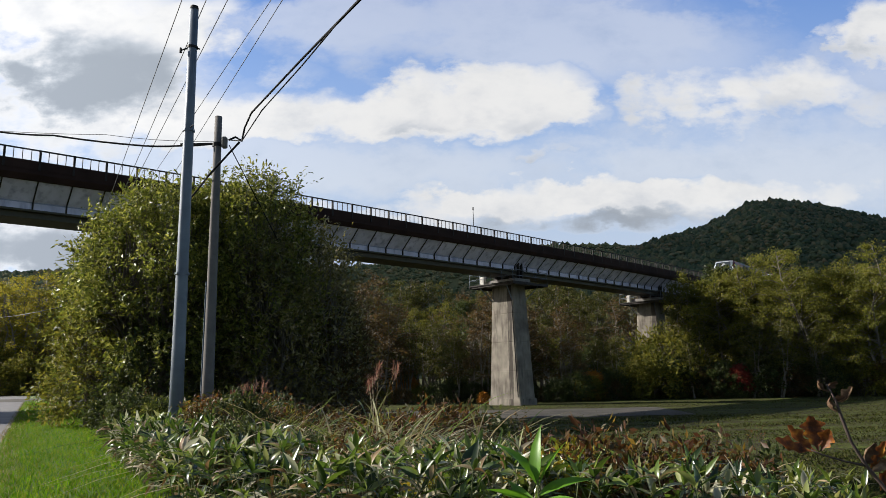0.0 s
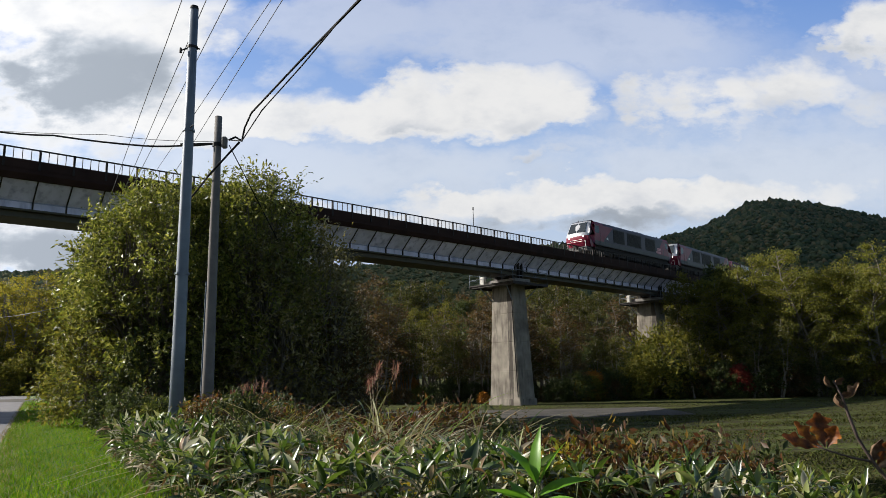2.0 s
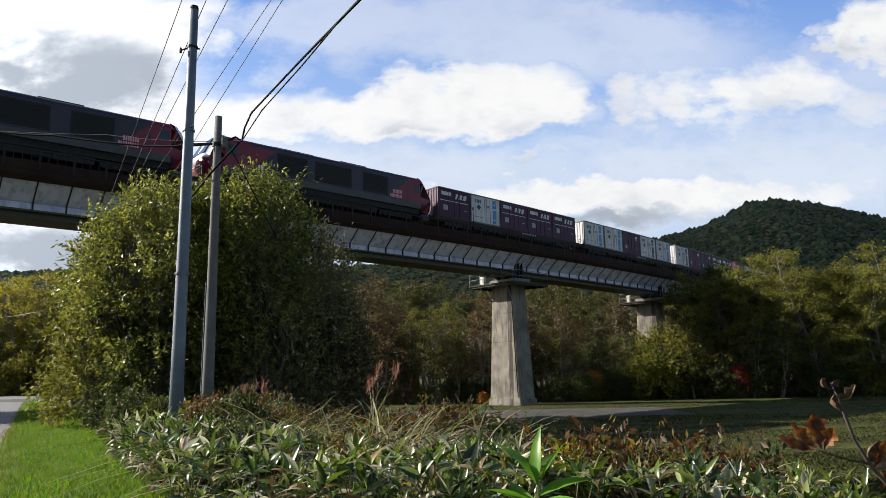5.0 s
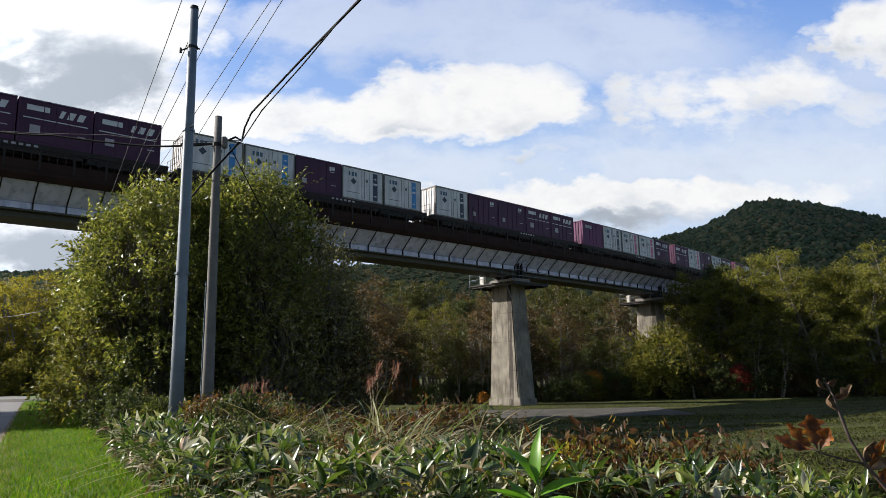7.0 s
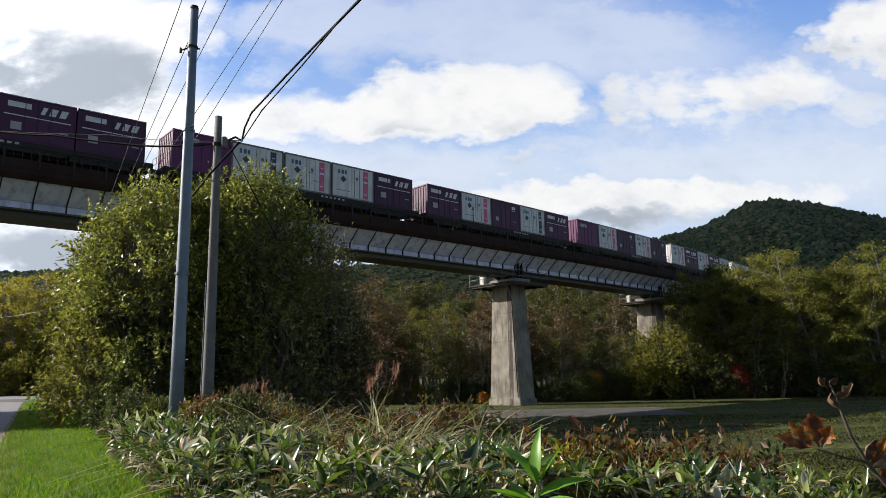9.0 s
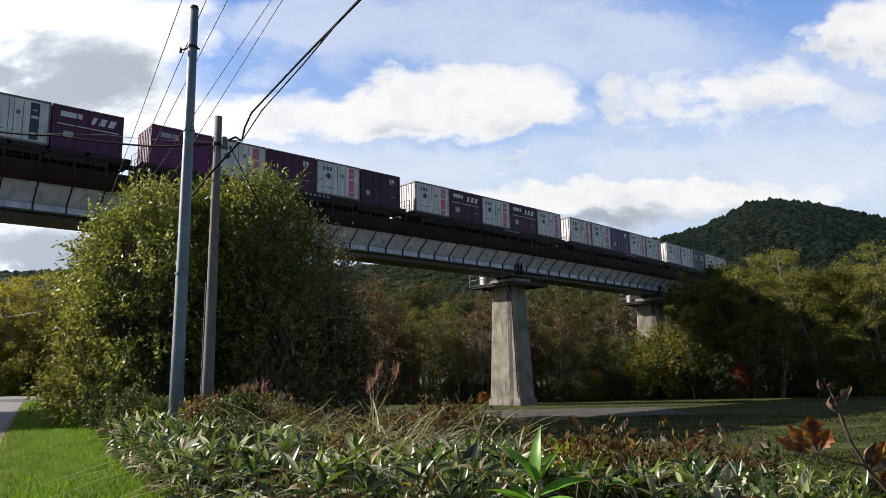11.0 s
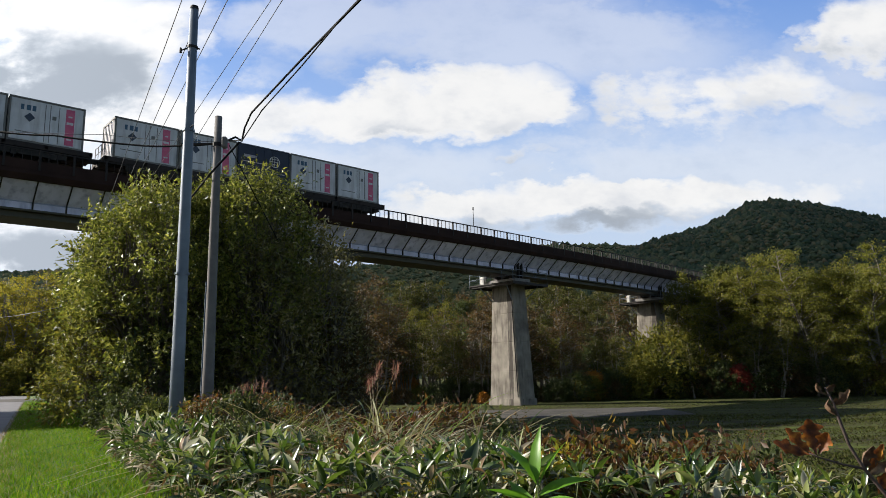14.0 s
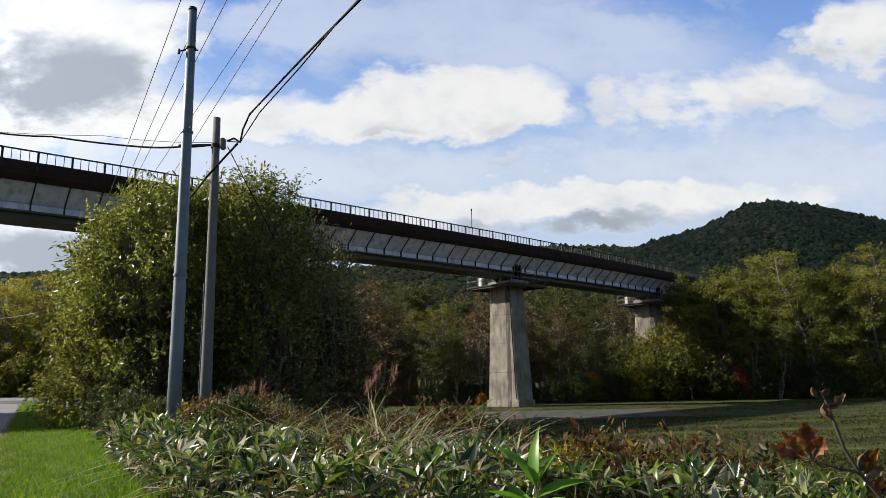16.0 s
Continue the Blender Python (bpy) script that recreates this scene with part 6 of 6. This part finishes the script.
# along the edge of the verge
for i in range(70):
    d = 8.0 + 16 * rt.random()
    f = 1.85 + 1.1 * rt.random()
    x, y = ROAD_X + ROAD_DIR.x * d + 0.866 * f, ROAD_DIR.y * d + 0.5 * f
    plant(WEED, [(x / y, y, rt.choice((0, 1, 1, 2, 2, 2, 3)), min(rt.uniform(.40, .62), (EYE[2] - .075 * y - ground_z(x, y)) / 1.4 if y < 12.4 else 1))])
# before the willows
for i in range(130):
    y = rt.uniform(6.0, 14)
    u = rt.uniform(-.42, .04)
    if road_off(u * y, y) > 1.9 and (y > 9 or u < -.13):
        s = (EYE[2] + y * ((-.024 if -.34 < u < -.19 else -.055 if u > -.19 else -.062 if u < -.34 and y < 12.4 else -.04) - .05 * rt.random()) - ground_z(u * y, y)) / 1.36
        plant(WEED, [(u, y, rt.choice((0, 0, 2, 2, 1, 3)) if -.36 < u < -.15 else rt.choice((0, 0, 1, 2, 2)), s * (.72 if y < 9 else 1))])
for i in range(30):
    y = rt.uniform(8.5, 11)
    u = rt.uniform(-.10, .60)
    plant(WEED, [(u, y, rt.choice((0, 1, 2)), max(.12, (EYE[2] + y * (veg_top(u) - .016) - ground_z(u * y, y)) / 1.5))])
# in among the bamboo grass
for i in range(38):
    y = rt.uniform(4.4, 8.2)
    u = rt.uniform(-.36, .48)
    if road_off(u * y, y) > 1.7:
        s = (EYE[2] + y * (veg_top(u) - .012 + .026 * rt.random()) - ground_z(u * y, y)) / 1.36
        if s > .15:
            plant(WEED, [(u, y, rt.choice((0, 0, 1, 2, 3)), s)])
# arching grass that leans over the verge and stands out of the thicket
for k, (u, y, dv) in enumerate(((-.27, 7.2, -.055), (-.235, 7.6, -.045), (-.205, 7.4, -.060), (-.25, 6.2, -.10), (-.22, 5.4, -.14), (-.07, 6.8, -.058), (-.10, 7.2, -.045),
                                (.01, 6.2, -.085), (.05, 6.6, -.085), (-.03, 5.2, -.12), (.14, 5.6, -.12), (.30, 6.4, -.125), (-.15, 6.0, -.09), (-.18, 6.8, -.065))):
    x = u * y
    reed_clump("arching yellow-green grass tuft among bamboo grass", x, y, max(.3, EYE[2] + y * dv - ground_z(x, y)) * 1.22, 54, 400 + 10 * k, M["reed_green"] if k % 3 else M["reed"], False, .4, .021, 1.45)


# ---- stubble on the field ----
def field_tufts(seed, n, d0, d1):
    """Places scattered over the field beyond the thicket, in loose rows."""
    r = random.Random(seed)
    out = []
    while len(out) < n:
        y = d0 * (d1 / d0) ** r.random()
        x = y * r.uniform(-.05, .70)
        row = noise.noise((x * .07 + y * .02, y * .75 - x * .15, 3.3))
        if road_off(x, y) < 7 or row < r.uniform(-.5, .45):
            continue
        out.append((x, y, ground_z(x, y) - .01, r.uniform(.04, .12) * (1 + row)))
    return out


M["stubble"] = foliage("field_stubble", [(0.020, 0.018, 0.008), (0.038, 0.045, 0.011), (0.060, 0.074, 0.014), (0.085, 0.072, 0.026)], .8, .4, .1, .2)
blades(77, field_tufts(77, 60000, 10, 62), 1.0, 0.05, M["stubble"], "field_stubble", "short green and brown stubble in rows", 1.0)


# ---- withered oak sapling close to the camera ----
M["oak"] = foliage("withered_oak_leaf", [(0.03, 0.014, 0.008), (0.09, 0.028, 0.010), (0.18, 0.06, 0.012), (0.34, 0.15, 0.02)], .5, .4, .3, 55, True)
M["oak_dry"] = foliage("curled_dry_leaf", [(0.05, 0.03, 0.018), (0.10, 0.06, 0.035), (0.20, 0.14, 0.09)], .7, .2, .2, 60, True)
M["twig"] = surface("dark_twig", (0.03, 0.02, 0.018), (0.07, 0.05, 0.045), 40, 0.7)


def oak_leaf(base, tip, width, face, mat, parent, lobes=4, cup=0.35, name="leaf"):
    """A wavy-lobed leaf from base to tip, folded along its midrib and cupped towards face."""
    b, t = Vector(base), Vector(tip)
    ax = t - b
    ln = ax.length
    ax.normalize()
    side = ax.cross(Vector(face)).normalized()
    nm = side.cross(ax)
    n = lobes * 6
    vs, fs = [], []
    for i in range(n + 1):
        q = i / n
        w = width * .5 * math.sin(math.pi * q ** 1.5) ** .8 * (1 + .30 * math.cos(q * lobes * 2 * math.pi) + .25 * noise.noise((q * 9, ln * 90, width * 300))) + .0005
        lift = cup * ln * .25 * math.sin(q * math.pi)
        c = b + ax * ln * q - nm * lift
        for k in (-1, -.5, 0, .5, 1):
            vs.append(c + side * w * k + nm * (cup * w * k * k + .06 * w * math.sin(q * lobes * 2 * math.pi + k * 2)))
    for i in range(n):
        for k in range(4):
            a = i * 5 + k
            fs.append((a, a + 1, a + 6, a + 5))
    return obj(name, vs, fs, mat, parent, smooth=True)


OD = 1.35
sapling = group_thing("oak_sapling", "bare oak sapling with a few withered orange leaves", "plant")


def near(u, v, dy=0.0):
    return pix(u, v, OD + dy)


obj("stem", *tube([Vector((.90, 1.30, 0)), Vector((.86, 1.32, .8)), near(.612, -.190), near(.5975, -.166), near(.5728, -.132), near(.556, -.100), near(.5478, -.0705), near(.541, -.043), near(.532, -.022)],
                  [.006, .005, .0042, .0038, .0034, .003, .0032, .0022, .0014], 8), M["twig"], sapling, smooth=True)
obj("stalk", *tube([near(.5728, -.132), near(.545, -.126), near(.515, -.1165), near(.500, -.110)], [.0028, .002, .0018, .0015], 6), M["twig"], sapling, smooth=True)
oak_leaf(near(.505, -.112), near(.452, -.094, .01), .026, (0, -1, .8), M["oak"], sapling, 3, .5)
oak_leaf(near(.508, -.113), near(.471, -.076, .03), .026, (.4, -1, .2), M["oak"], sapling, 3, .6)
oak_leaf(near(.510, -.112), near(.503, -.064, .0), .036, (-.3, -1, .0), M["oak"], sapling, 4, .3)
oak_leaf(near(.513, -.112), near(.529, -.083, -.02), .026, (-.8, -1, .2), M["oak"], sapling, 3, .6)
oak_leaf(near(.536, -.044), near(.567, -.026), .016, (0, -.6, 1), M["oak_dry"], sapling, 3, 1.6)
oak_leaf(near(.537, -.044), near(.556, -.040), .012, (.3, -.8, .4), M["oak_dry"], sapling, 2, 1.8)
oak_leaf(near(.535, -.038), near(.541, -.060), .012, (.8, -1, .2), M["oak_dry"], sapling, 2, 1.6)
oak_leaf(near(.533, -.030), near(.546, -.018), .010, (.4, -1, .2), M["oak_dry"], sapling, 2, 1.6)
oak_leaf(near(.533, -.032), near(.520, -.016), .008, (.4, -1, .2), M["oak_dry"], sapling, 2, 1.8)
oak_leaf(near(.575, -.138), near(.589, -.102), .018, (.2, -1, 0), M["oak_dry"], sapling, 3, 1.4)
oak_leaf(near(.576, -.138), near(.603, -.100), .016, (-.5, -1, .3), M["oak"], sapling, 3, 1.2)
oak_leaf(near(.577, -.140), near(.606, -.125), .020, (-.3, -1, .6), M["oak_dry"], sapling, 3, 1.2)
oak_leaf(near(.588, -.165), near(.602, -.138), .022, (0, -1, .3), M["oak"], sapling, 3, .9)

# one fresh broad-leaved weed and a dry umbel near the camera
M["fresh"] = foliage("fresh_green_leaf", [(0.08, 0.20, 0.012), (0.11, 0.24, 0.015)], .4, .45, .4, 9)
BROAD = [leaf_mesh("leaf", .30, .070, M["fresh"], c) for c in (.05, .25, .5)]
_y = 3.7
weed = group_thing("broadleaf_weed", "fresh bright green broad-leaved weed", "plant", Matrix.Translation((.122 * _y, _y, ground_z(.122 * _y, _y))))
obj("stem", *tube([Vector((0, 0, -.05)), Vector((.01, 0, .35)), Vector((0, 0, .62))], [.008, .007, .005], 6), M["stem"], weed)
for k, (rz, ry, h) in enumerate(((20, -50, 1.04), (-15, -25, 1.0), (165, -62, 1.05), (200, -20, .95), (80, -80, 1.06), (-60, -35, .92), (120, -30, .9))):
    q = new("leaf", BROAD[k % 3])
    q.parent = weed
    q.matrix_local = pose(0, 0, h - .46, 0, ry, rz) @ Matrix.Rotation(.6 if k % 2 else -.5, 4, "X")
for u, y, top in ((.425, 7.5, -.072), (.285, 8.0, -.070), (.10, 8.4, -.045), (.36, 9.0, -.085)):
    g = ground_z(u * y, y)
    h = EYE[2] + y * top - g
    stalk = group_thing("dry_umbel", "thin dry weed stalk with branching seed head", "plant", Matrix.Translation((u * y, y, g)), "dry seed heads")
    obj("stem", *tube([Vector((0, 0, -.05)), Vector((.02, 0, h * .5)), Vector((0, 0, h * .85))], [.006, .005, .003], 5), M["twig"], stalk)
    for k in range(9):
        a = k * 2.4
        obj("branchlet", *tube([Vector((0, 0, h * (.70 + .015 * k))), Vector((math.cos(a) * .09, math.sin(a) * .09, h * (.88 + .012 * k)))], [.003, .0015], 4), M["twig"], stalk)
    leaf_cloud(random.Random(int(u * 1000)), [Vector((math.cos(k * 2.4) * .09, math.sin(k * 2.4) * .09, h * (.88 + .012 * k))) for k in range(9)], 14, .035, .022, M["leaf_rust"], "seed_head", stalk)

motions()
